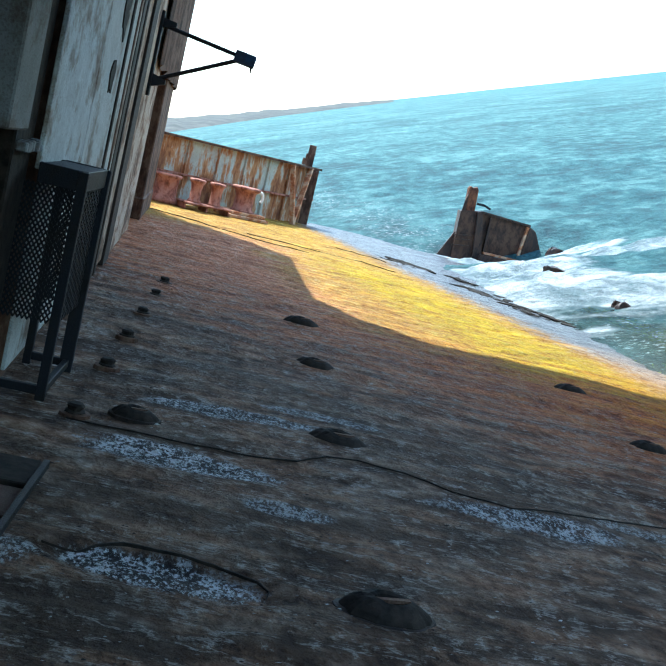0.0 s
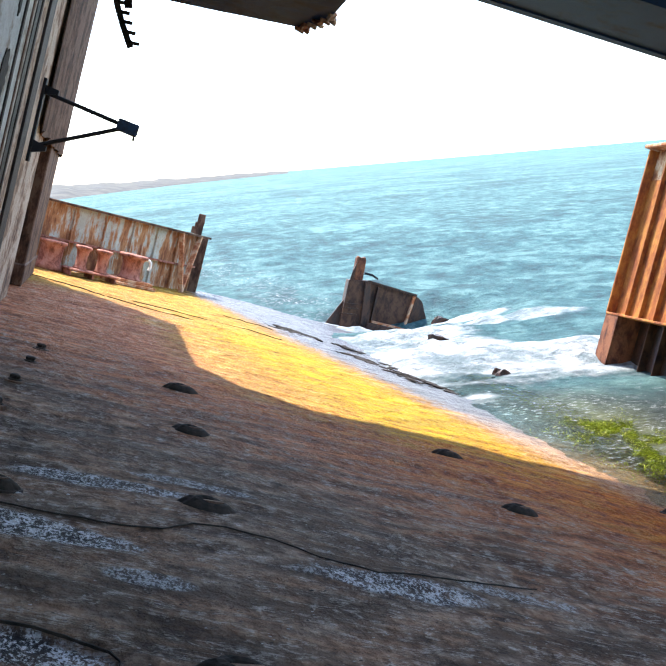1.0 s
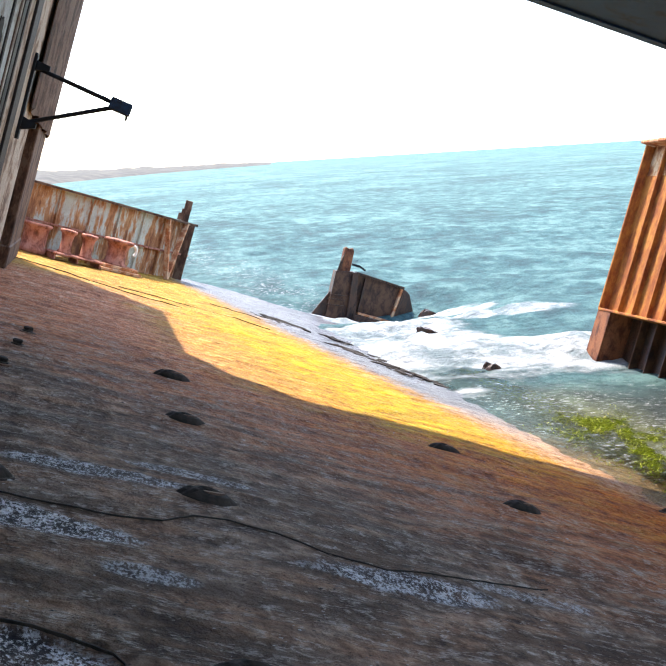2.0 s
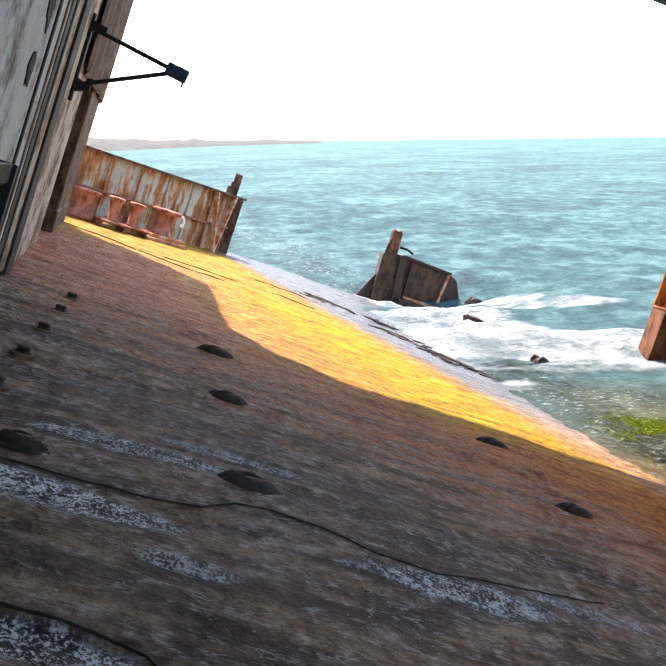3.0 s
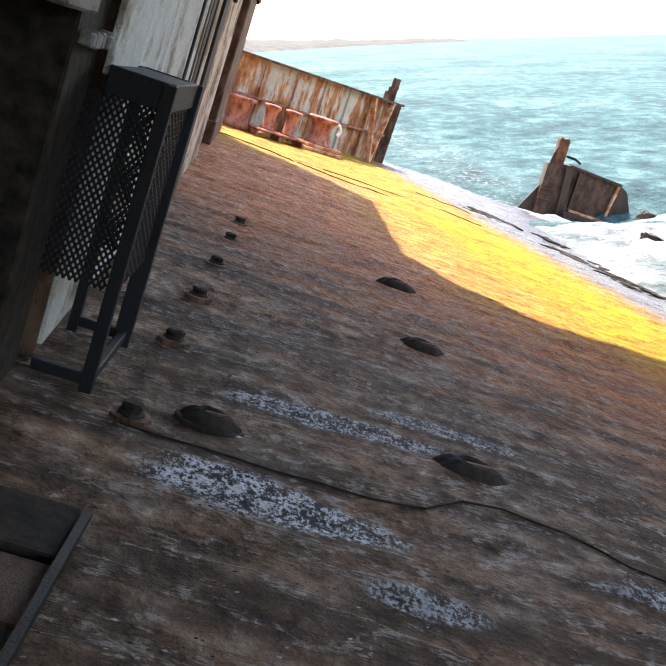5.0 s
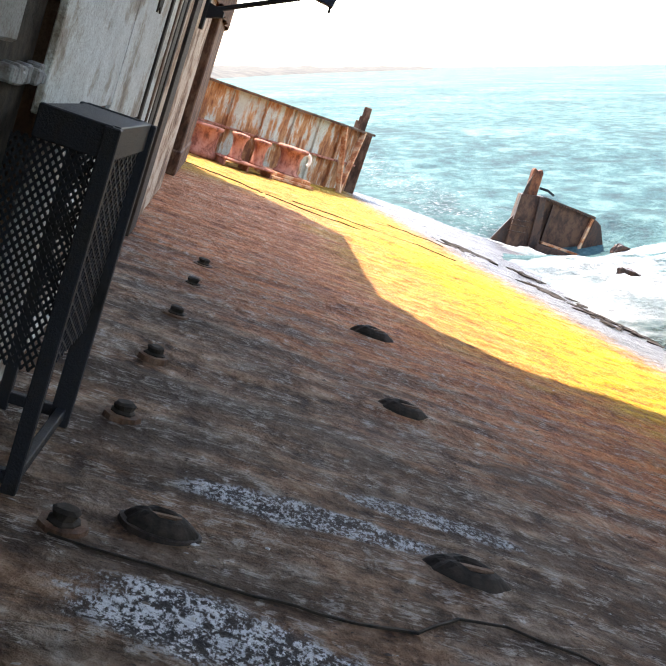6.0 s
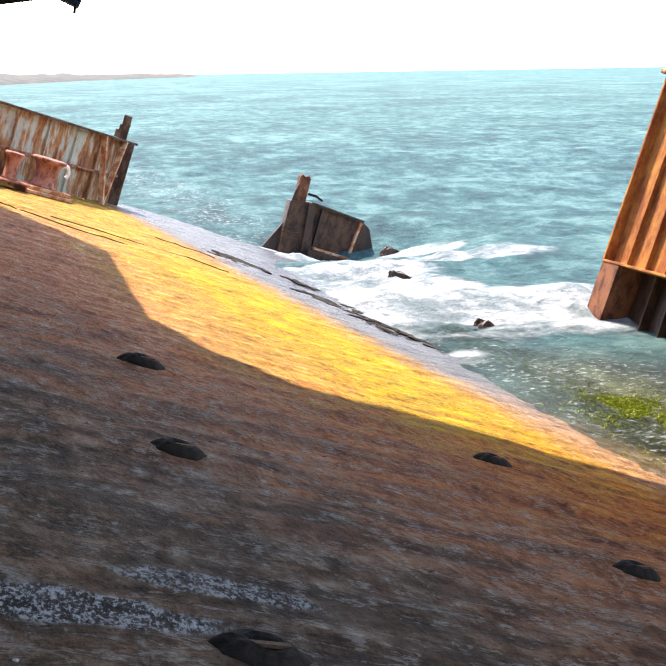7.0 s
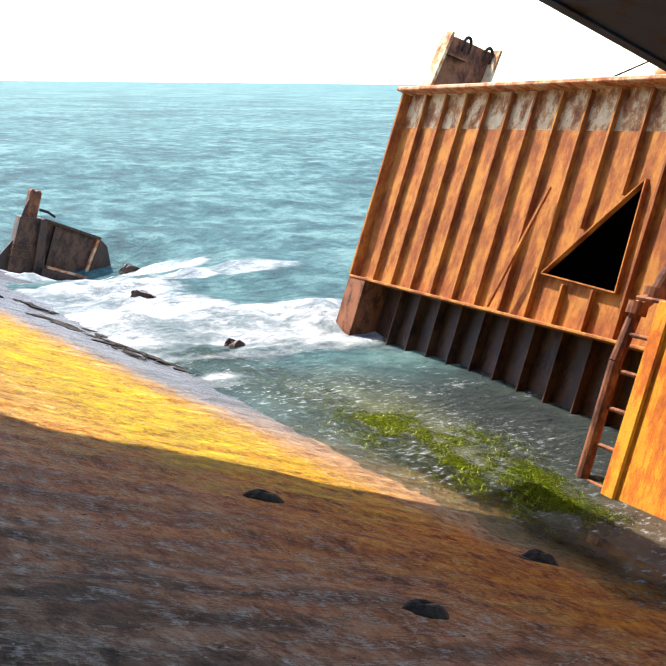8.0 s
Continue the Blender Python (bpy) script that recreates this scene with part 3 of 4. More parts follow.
def weed_clumps():
    """Black weed and debris left by the wash along the low side."""
    bm = bmesh.new()
    rng = random.Random(4)
    heaps = [(rng.random() ** 1.4, rng.gauss(0, 0.22), rng.gauss(0, 0.3)) for _ in range(13)]
    for _ in range(420):
        s, da, db = rng.choice(heaps)
        k = rng.gauss(0, 0.22)
        a = 3.1 + 2.4 * s + da + 0.5 * k + rng.gauss(0, 0.06)
        b = 20.6 - 5.0 * s + db - 1.1 * k + rng.gauss(0, 0.08)
        r = 0.012 + 0.06 * rng.random() ** 2.2
        m = Matrix.Translation((a, b, 0.015)) @ Matrix.Rotation(-1.1 + rng.gauss(0, 0.4), 4, "Z") @ Matrix.Diagonal((r * rng.uniform(1.2, 4.5), r * rng.uniform(0.4, 1), r * 0.4, 1))
        bmesh.ops.create_icosphere(bm, subdivisions=1, radius=1, matrix=m)
    for v in bm.verts:
        v.co += Vector((noise.noise(v.co * 21), noise.noise(v.co * 23 + Vector((5, 0, 0))), 0)) * 0.05
    ob = new("seaweed_litter", finish(bm, "seaweed_litter", M_SOOT))
    ob.matrix_basis = SHIP
    tagged(ob, "black seaweed and litter left along the wash line", "seaweed", kind="stuff")


weed_clumps()


def algae():
    """Strands of green algae that lift in the shallow wash over the low side of the deck."""
    rng = random.Random(23)
    verts, faces = [], []
    while len(faces) < 30000:
        s = rng.random()
        off = rng.gauss(0, 0.3)
        y = 13.1 - 4.0 * s + rng.gauss(0, 0.12)
        x = 4.86 + 0.56 * s + off
        fade = 0.3 + 1.6 * noise.noise((x * 2.2, y * 1.1, 4)) + 0.8 * noise.noise((x * 6, y * 4, 8)) - 0.9 * (s < 0.08) - 0.9 * (s > 0.93)
        if rng.random() > fade:
            continue
        ang = -1.43 + rng.gauss(0, 0.45)
        step, w = rng.uniform(0.012, 0.04), rng.uniform(0.0012, 0.003)
        n0 = len(verts)
        for k in range(4):
            z = SEA + 0.26 * chop_height(x, y) - 0.012 + 0.03 * rng.random()
            t = w * (1.0, 1.2, 0.9, 0.25)[k]
            verts.append((x - t * math.sin(ang), y + t * math.cos(ang), z))
            verts.append((x + t * math.sin(ang), y - t * math.cos(ang), z + 0.004))
            x, y, ang = x + step * math.cos(ang), y + step * math.sin(ang), ang + rng.gauss(0, 0.35)
        faces += [(n0 + 2 * k, n0 + 2 * k + 1, n0 + 2 * k + 3, n0 + 2 * k + 2) for k in range(3)]
    me = bpy.data.meshes.new("algae")
    me.from_pydata(verts, [], faces)
    me.materials.append(M_ALGAE)
    tagged(new("algae", me), "bright green algae strands in the shallow wash", "algae", kind="stuff")


algae()


def flakes():
    """Loose rust scale and salt crumbs strewn over the deck."""
    rng = random.Random(11)
    verts, faces = [], []
    for _ in range(4200):
        b = 2.6 + 8.0 * rng.random() ** 1.5
        a = rng.uniform(-0.55, 1.2 + 0.35 * b)
        r = rng.uniform(0.0015, 0.005) * (1.7 if rng.random() < 0.08 else 1)
        ang, tilt = rng.uniform(0, 6.28), rng.uniform(0, 0.6)
        n0 = len(verts)
        for q in range(4):
            w = ang + q * 1.5708 + rng.uniform(-0.4, 0.4)
            rr = r * rng.uniform(0.6, 1.4)
            verts.append((a + rr * 2.0 * math.cos(w), b + rr * math.sin(w), deck_height(a, b) + 0.003 + r * tilt * math.cos(w)))
        verts.append((a, b, deck_height(a, b) + 0.003 + r * rng.uniform(0.4, 0.9)))
        faces += [(n0 + q, n0 + (q + 1) % 4, n0 + 4) for q in range(4)]
    me = bpy.data.meshes.new("rust_flakes")
    me.from_pydata(verts, [], faces)
    me.materials.append(M_FLAKE)
    ob = new("rust_flakes", me)
    ob.matrix_basis = SHIP
    tagged(ob, "loose rust flakes and salt crumbs strewn over the deck", "rust flakes", kind="stuff")


flakes()


# ---------------------------------------------------------------- deck fittings
def lashing_pot():
    """A raised oval socket with a slot and lip, caked with rust."""
    root = thing("lashing_pot", Matrix(), "black crusted oval lashing pot welded to the deck", "deck fitting", "lashing pots on the deck")
    bm = lathe([(0.185, -0.04), (0.182, 0.004), (0.165, 0.02), (0.14, 0.036), (0.11, 0.05), (0.08, 0.056), (0.06, 0.05), (0.045, 0.025)], 40)
    for v in bm.verts:
        ang = math.atan2(v.co.y, v.co.x)
        k = 1.0 + 0.1 * noise.noise((math.cos(ang) * 2, math.sin(ang) * 2, 1)) + 0.05 * noise.noise((math.cos(ang) * 7, math.sin(ang) * 7, 4))
        v.co.x, v.co.y = v.co.x * k, v.co.y * k * 0.62
        v.co.z = v.co.z * 1.25 + (0.014 * noise.noise(v.co * 11) + 0.005 * noise.noise(v.co * 34)) * (v.co.z > 0)
    dome = part("dome", bm, M_SOOT, root)
    bm = lathe([(0.205, -0.04), (0.2, 0.0), (0.18, 0.004)], 26)
    for v in bm.verts:
        v.co.y *= 0.66
        v.co.x *= 1.0 + 0.15 * noise.noise((v.co.y * 9, v.co.x * 6, 3))
    part("flange", bm, M_UMBER, root)
    bm = bmesh.new()
    beam(bm, (-0.09, -0.02, 0.055), (0.08, 0.01, 0.06), 0.022, 0.014)
    part("crossbar", bm, M_BROWN, dome)
    return root


POT = lashing_pot()
spots = [(0.83, 5.58, 1.0), (0.82, 7.66, 0.9), (0.8, 9.6, 0.95), (-0.3, 5.28, 0.7), (3.4, 9.2, 0.9), (3.42, 7.3, 0.9), (5.64, 8.73, 0.9), (0.83, 3.42, 0.95)]
for k, (a, b, s) in enumerate(spots):
    m = on_ship(a, b, 0.0, 0, 0, (k * 37 % 11) - 5)
    if k == 0:
        POT.matrix_basis = m
    else:
        c = copy_thing(POT, m)
        c.scale = (s, s, s)


def stud():
    root = thing("deck_stud", Matrix(), "short rusted stud standing on the deck beside the house", "stud", "row of studs along the house")
    bm = lathe([(0.06, -0.03), (0.055, 0.015), (0.042, 0.022), (0.044, 0.045), (0.03, 0.055)], 9)
    for v in bm.verts:
        v.co += Vector((noise.noise(v.co * 30), noise.noise(v.co * 31 + Vector((3, 0, 0))), 0)) * 0.012
    part("stem", bm, M_SOOT, root)
    bm = lathe([(0.085, -0.03), (0.08, 0.006), (0.05, 0.01)], 9)
    part("foot", bm, M_BROWN, root)
    return root


STUD = stud()
for k, b in enumerate((5.1, 6.24, 7.25, 8.3, 9.37, 10.3)):
    m = on_ship(-0.59, b, 0.0, 0, 0, 40 * k)
    if k == 0:
        STUD.matrix_basis = m
    else:
        copy_thing(STUD, m)


def near_boards():
    """A low stack of dark boards lying on the deck beside the doorway."""
    root = thing("board_stack", on_ship(-0.57, 2.6, 0.0), "low stack of dark rotten boards lying beside the doorway", "boards")
    for k in range(5):
        bm = bmesh.new()
        y0 = k * 0.32
        box(bm, (-0.62 + 0.03 * math.sin(k * 3), y0, -0.02), (-0.005 + 0.012 * math.sin(k * 2.3), y0 + 0.305, 0.035 + 0.01 * math.sin(k * 1.7)), 0.006)
        part("board", bm, M_BROWN if k % 2 else M_SOOT, root)
    bm = bmesh.new()
    beam(bm, (0.0, -0.1, 0.05), (0.02, 1.55, 0.045), 0.025, 0.03)
    part("edge_bar", bm, M_DARK, root)
    return root


near_boards()


# ---------------------------------------------------------------- deckhouse
HOUSE = on_ship(-1.03, 5.4, 0.0, 0, 0, 2.78)


def deckhouse():
    root = thing("deckhouse", HOUSE, "long bleached deckhouse with peeling paint and rusted corners", "deckhouse", kind="structure")
    L = 13.85
    part("wall", boxes(((-0.3, 0.0, 0.0), (-0.02, 8.7, 5.98)), ((-0.36, 8.7, 0.0), (-0.3, L - 0.1, 5.98))), M_BROWN, root)
    part("wall_end", boxes(((-3.4, L - 0.1, 0.0), (-0.05, L, 5.98))), M_BROWN, root)
    # bleached sheets
    for y0, y1, c0 in ((-0.16, 1.55, 1.15), (1.58, 3.1, 1.05)):
        bm = bmesh.new()
        box(bm, (-0.02, y0, c0), (0.006, y1, 5.9), 0.004)
        part("panel", bm, M_WALL, root, "bleached grey-white panel")
    # weathered boards with dark grooves and posts between them
    for y, w, d, lo, mat, lab in ((3.13, 0.1, 0.012, 0.0, M_UMBER, "dark rusted batten"), (3.26, 0.34, 0.006, 0.05, M_WALL, ""), (3.63, 0.09, 0.014, 0.0, M_BROWN, "brown rusted batten"),
                                  (3.75, 0.2, 0.004, 0.02, M_WALL, ""), (3.97, 0.29, 0.01, 0.0, M_UMBER, "dark rusted board"), (4.28, 0.11, 0.02, 0.0, M_UMBER, "dark rusted batten"), (4.42, 0.62, 0.004, 0.06, M_BEIGE, ""),
                                  (5.06, 0.6, 0.03, 0.0, M_UMBER, "broad dark rusted pilaster"), (5.68, 0.8, 0.008, 0.02, M_BEIGE, ""),
                                  (6.5, 1.1, 0.004, 0.03, M_BEIGE, ""), (7.62, 1.06, 0.006, 0.05, M_BEIGE, "")):
        bm = bmesh.new()
        box(bm, (-0.02, y, lo), (0.008 + d, y + w, 5.9), 0.004)
        part("board", bm, mat, root, lab)
    for y0, y1 in ((0.0, 1.5), (1.52, 3.1)):
        bm = bmesh.new()
        box(bm, (-0.02, y0, 0.06), (0.002, y1, 1.0 if y0 else 1.13), 0.004)
        part("lower_panel", bm, M_WALL, root, "pale peeling lower panel")
    # corner post and the corrugated sheet above it
    bm = bmesh.new()
    box(bm, (-0.3, 10.9, 0.0), (0.03, L + 0.02, 5.9), 0.02)
    box(bm, (-0.3, 10.85, 0.0), (0.05, L + 0.06, 0.35), 0.02)
    part("corner_post", bm, M_BROWN, root, "dark brown rusted corner post")
    bm = bmesh.new()
    prev = None
    for i in range(41):
        yy = 7.3 + 6.7 * i / 40
        x = 0.07 + 0.03 * math.sin(i * math.pi / 2)
        cur = [bm.verts.new((x, yy, z)) for z in (2.2 + 0.06 * noise.noise((i * 0.4, 0, 0)), 5.9)]
        if prev:
            bm.faces.new((prev[0], cur[0], cur[1], prev[1]))
        prev = cur
    out = bmesh.ops.extrude_face_region(bm, geom=bm.faces[:])
    bmesh.ops.translate(bm, vec=(-0.012, 0, 0), verts=[g for g in out["geom"] if isinstance(g, bmesh.types.BMVert)])
    part("corrugated_sheet", bm, M_BROWN, root, "red-brown corrugated rusted sheet")
    # holes and rust blisters in the bleached panels
    for y, z, w, h in ((2.62, 2.28, 0.42, 0.4), (2.45, 1.78, 0.3, 0.26), (0.75, 2.33, 0.1, 0.06), (1.35, 2.42, 0.09, 0.05), (1.05, 2.2, 0.09, 0.05), (1.6, 2.26, 0.12, 0.06), (2.7, 2.9, 0.15, 0.3)):
        bm = bmesh.new()
        n_ = 26
        vs = [bm.verts.new((0.0, y + w / 2 * math.cos(2 * math.pi * i / n_) * (1 + 0.6 * noise.noise((i * 0.53, y * 9, z))), z + h / 2 * math.sin(2 * math.pi * i / n_) * (1 + 0.6 * noise.noise((i * 0.57, z * 9, y))))) for i in range(n_)]
        f = bm.faces.new(vs)
        out = bmesh.ops.extrude_face_region(bm, geom=[f])
        bmesh.ops.translate(bm, vec=(0.016, 0, 0), verts=[g for g in out["geom"] if isinstance(g, bmesh.types.BMVert)])
        part("rust_blister", bm, M_SOOT, root)
    return root


deckhouse()


def near_wall():
    """The dark end of the house by the camera: door frame, pale jamb and shadowed inside."""
    root = thing("doorway_wall", on_ship(-1.03, 5.4, 0, 0, 0, 2.78), "dark steel doorway wall with a pale peeling jamb", "wall", kind="structure")
    bm = bmesh.new()
    box(bm, (-0.3, -0.66, 0.0), (-0.05, -0.165, 5.9), 0.01)
    part("column", bm, M_SOOT, root, "dark blue-black column")
    bm = bmesh.new()
    box(bm, (-0.3, -1.15, 1.34), (0.0, -0.67, 5.9), 0.01)
    part("jamb", bm, M_GREY, root, "grey peeling jamb")
    # dark sheet stands in for the shade inside the doorway
    part("inside_shade", boxes(((-0.36, -10.3, 0.0), (-0.31, -0.02, 5.9))), M_DARK, root)
    bm = bmesh.new()
    for k in range(9):
        y = -0.62 + 0.052 * k
        box(bm, (-0.05, y, 1.24 - 0.015 * abs(noise.noise((k * 1.3, 2, 0)))), (0.0 + 0.02 * noise.noise((k * 0.9, 5, 0)), y + 0.056, 1.285 + 0.02 * noise.noise((k * 0.8, 7, 1))), 0.006)
    part("ledge", bm, M_GREY, root, "ragged pale ledge")
    return root


near_wall()


def mesh_cage():
    """A dark steel cage on legs: mesh on the front and the side, plates behind."""
    root = thing("mesh_cage", on_ship(-0.79, 5.2), "black steel cage with expanded-metal mesh sides beside the house", "cage")
    W, Dp, T, B = 0.22, 0.7, 1.19, 0.05
    for x, y, w in ((0, 0, 0.05), (0, Dp, 0.075), (-W, Dp, 0.045)):
        bm = bmesh.new()
        box(bm, (x - w / 2, y - 0.022, 0.0), (x + w / 2, y + 0.022, T), 0.004)
        part("post", bm, M_DARK, root)
    for z0, z1 in ((T - 0.1, T + 0.003), (B - 0.02, B + 0.025)):
        for y in (0.0, Dp):
            bm = bmesh.new()
            box(bm, (-W, y - 0.018, z0), (0.0, y + 0.018, z1), 0.004)
            part("rail", bm, M_DARK, root)
        bm = bmesh.new()
        box(bm, (-0.018, 0.02, z0), (0.018, Dp - 0.02, z1), 0.004)
        part("rail", bm, M_DARK, root)

    part("lid", boxes(((-W, 0.019, T - 0.012), (-0.019, Dp - 0.019, T - 0.002))), M_DARK, root)

    def mesh(x_of, u0, u1, z0, z1, pitch_u, pitch_z, axis):
        bm = bmesh.new()
        w = 0.009
        for sgn in (1, -1):
            k0 = int((u0 * 1.0) / pitch_u) - int((z1 - z0) / pitch_z) - 2
            for k in range(k0, int(u1 / pitch_u) + int((z1 - z0) / pitch_z) + 3):
                ends = []
                ustart = k * pitch_u if sgn > 0 else u1 - (k * pitch_u - u0)
                # line u = ustart + sgn * (z - z0) * pitch_u / pitch_z, cut to the panel
                t0, t1 = 0.0, z1 - z0
                slope = sgn * pitch_u / pitch_z
                a0 = (u0 - ustart) / slope
                a1 = (u1 - ustart) / slope
                lo, hi = max(t0, min(a0, a1)), min(t1, max(a0, a1))
                if hi - lo < 0.01:
                    continue
                for t in (lo, hi):
                    u_ = ustart + slope * t
                    ends.append((x_of, u_, z0 + t) if axis == 1 else (u_, x_of, z0 + t))
                beam(bm, ends[0], ends[1], w, w, (1, 0, 0) if axis == 1 else (0, 1, 0))
        return bm
    part("mesh_panel", mesh(0.0, 0.03, Dp - 0.03, 0.4, T - 0.1, 0.09, 0.042, 1), M_DARK, root, "dark expanded-metal mesh")
    part("mesh_panel", mesh(Dp, -W + 0.02, -0.03, 0.4, T - 0.1, 0.024, 0.036, 0), M_DARK, root, "dark expanded-metal mesh")
    part("mesh_panel", mesh(0.0, -0.3, -0.03, 0.4, T - 0.1, 0.024, 0.036, 0), M_DARK, root, "dark expanded-metal mesh")
    part("side_plate", boxes(((-1.8, -0.03, 0.28), (-0.3, -0.01, T + 0.08))), M_DARK, root, "black steel plate")
    return root


mesh_cage()


def bracket():
    root = thing("lamp_bracket", on_ship(-1.33, 12.0, 0), "dark triangular steel lamp bracket fixed to the house wall", "bracket")
    tip = (1.0, 0, 2.46)
    for z in (2.6, 1.98):
        bm = bmesh.new()
        rod(bm, (0.03, 0, z), tip, 0.024, 8)
        part("arm", bm, M_DARK, root)
    for z, h in ((2.62, 0.14), (1.98, 0.2)):
        bm = prism([(-0.06, z - h / 2), (0.18, z - 0.02), (0.18, z + 0.03), (-0.06, z + h / 2)], 0.09, 1)
        bmesh.ops.translate(bm, vec=(0, -0.045, 0), verts=bm.verts[:])
        part("gusset", bm, M_DARK, root)
    bm = bmesh.new()
    box(bm, (-0.02, -0.06, 1.8), (0.03, 0.06, 2.75), 0.008)
    part("backplate", bm, M_DARK, root)
    bm = bmesh.new()
    box(bm, (-0.12, -0.09, -0.075), (0.12, 0.09, 0.06), 0.012, Matrix.Translation(tip) @ Matrix.Rotation(0.12, 4, "Y"))
    holder = part("lamp_holder", bm, M_BLUE, root, "dark blue steel lamp holder")
    bm = bmesh.new()
    rod(bm, (1.08, 0, 2.4), (1.09, 0, 2.32), 0.012, 6)
    part("pin", bm, M_DARK, holder)
    return root


bracket()


# ---------------------------------------------------------------- overhead
def upper_deck():
    root = thing("ceiling", SHIP, "dark blue underside of the upper deck with rusted beams", "ceiling", kind="structure")
    bm = bmesh.new()
    box(bm, (2.0, 4.2, 4.66), (10.5, 10.72, 4.78))
    box(bm, (2.0, 10.6, 4.635), (10.5, 10.75, 5.0))
    # unseen plating added aft to keep sky light off the near deck
    box(bm, (-5.0, -5.0, 4.66), (10.5, 0.5, 4.78))
    for b in np.arange(5.5, 10.2, 1.6):
        box(bm, (2.0, float(b), 4.48), (10.5, float(b) + 0.1, 4.66))
    part("plating", bm, M_BLUE, root)
    # unseen roof added overhead, its outline shaped to cast the deck's shadow edge
    roof = prism([(-5, 6.0), (4.3, 6.0), (4.3, 13.2), (-0.4, 13.6), (-1.05, 14.1), (-1.5, 14.95), (-1.62, 19.2), (-5, 19.2)], 0.15, 2)
    bmesh.ops.translate(roof, vec=(0, 0, 6.0), verts=roof.verts[:])
    part("shade_roof", roof, M_BROWN, root)
    return root


upper_deck()


def torn_plate():
    """A low plate over the camera, torn to a ragged corner."""
    root = thing("torn_plate", SHIP, "dark blue torn steel plate hanging overhead with a ragged rusty corner", "steel plate", kind="structure")
    bm = prism([(-1.0, 5.1), (-0.4, 4.93), (0.2, 4.7), (0.6, 4.52), (0.66, 4.3), (0.66, 4.0), (0.66, -4.5), (-1.0, -4.5)], 0.05, 2)
    bmesh.ops.translate(bm, vec=(0, 0, 2.5), verts=bm.verts[:])
    plate = part("plate", bm, M_BLUE, root)
    bm = bmesh.new()
    for k in range(9):
        t = k / 8
        p = Vector((0.58 + 0.09 * t, 4.54 - 0.4 * t, 2.5))
        q = p + Vector((0.03 * math.sin(k * 2.1), 0.02, -0.025 + 0.03 * noise.noise((k, 1, 1))))
        beam(bm, p, q + Vector((0.03 * noise.noise((k, 3, 3)), -0.03, 0.01)), 0.045, 0.014, (0.2, 0.4 * math.sin(k), 1))
    part("torn_edge", bm, M_RAIL, plate, "ragged rusty flaking edge")
    return root


torn_plate()


def hanging_strap():
    root = thing("hanging_strap", SHIP, "black corroded toothed strap hanging from the plate overhead", "strap")
    def strip(pts, w, teeth):
        bm = bmesh.new()
        for p, q in zip(pts, pts[1:]):
            beam(bm, p, q, w, 0.012, (0, 1, 0))
        if teeth:
            for p, q in zip(pts, pts[1:]):
                p, q = Vector(p), Vector(q)
                for s in (0.25, 0.75):
                    o = p.lerp(q, s)
                    beam(bm, o, o + Vector((0.035, 0, 0.002)), 0.01, 0.012, (0, 1, 0))
        return bm
    x, y = -0.17, 3.39
    curve = [(x + 0.11 * k ** 3 - 0.012 * math.sin(k * 5), y, 2.5 - 0.46 * k) for k in (0, 0.12, 0.25, 0.37, 0.5, 0.62, 0.75, 0.87, 1.0)]
    part("toothed_strip", strip(curve, 0.02, True), M_SOOT, root)
    part("plain_strip", strip([(x + 0.055, y, 2.5), (x + 0.06, y, 2.4), (x + 0.062, y, 2.3), (x + 0.07, y, 2.22), (x + 0.088, y, 2.16)], 0.026, False), M_SOOT, root)
    for z in (2.42, 2.33, 2.25):
        part("tie", strip([(x - 0.01, y, z), (x + 0.07, y, z + 0.005)], 0.013, False), M_SOOT, root)
    return root


hanging_strap()


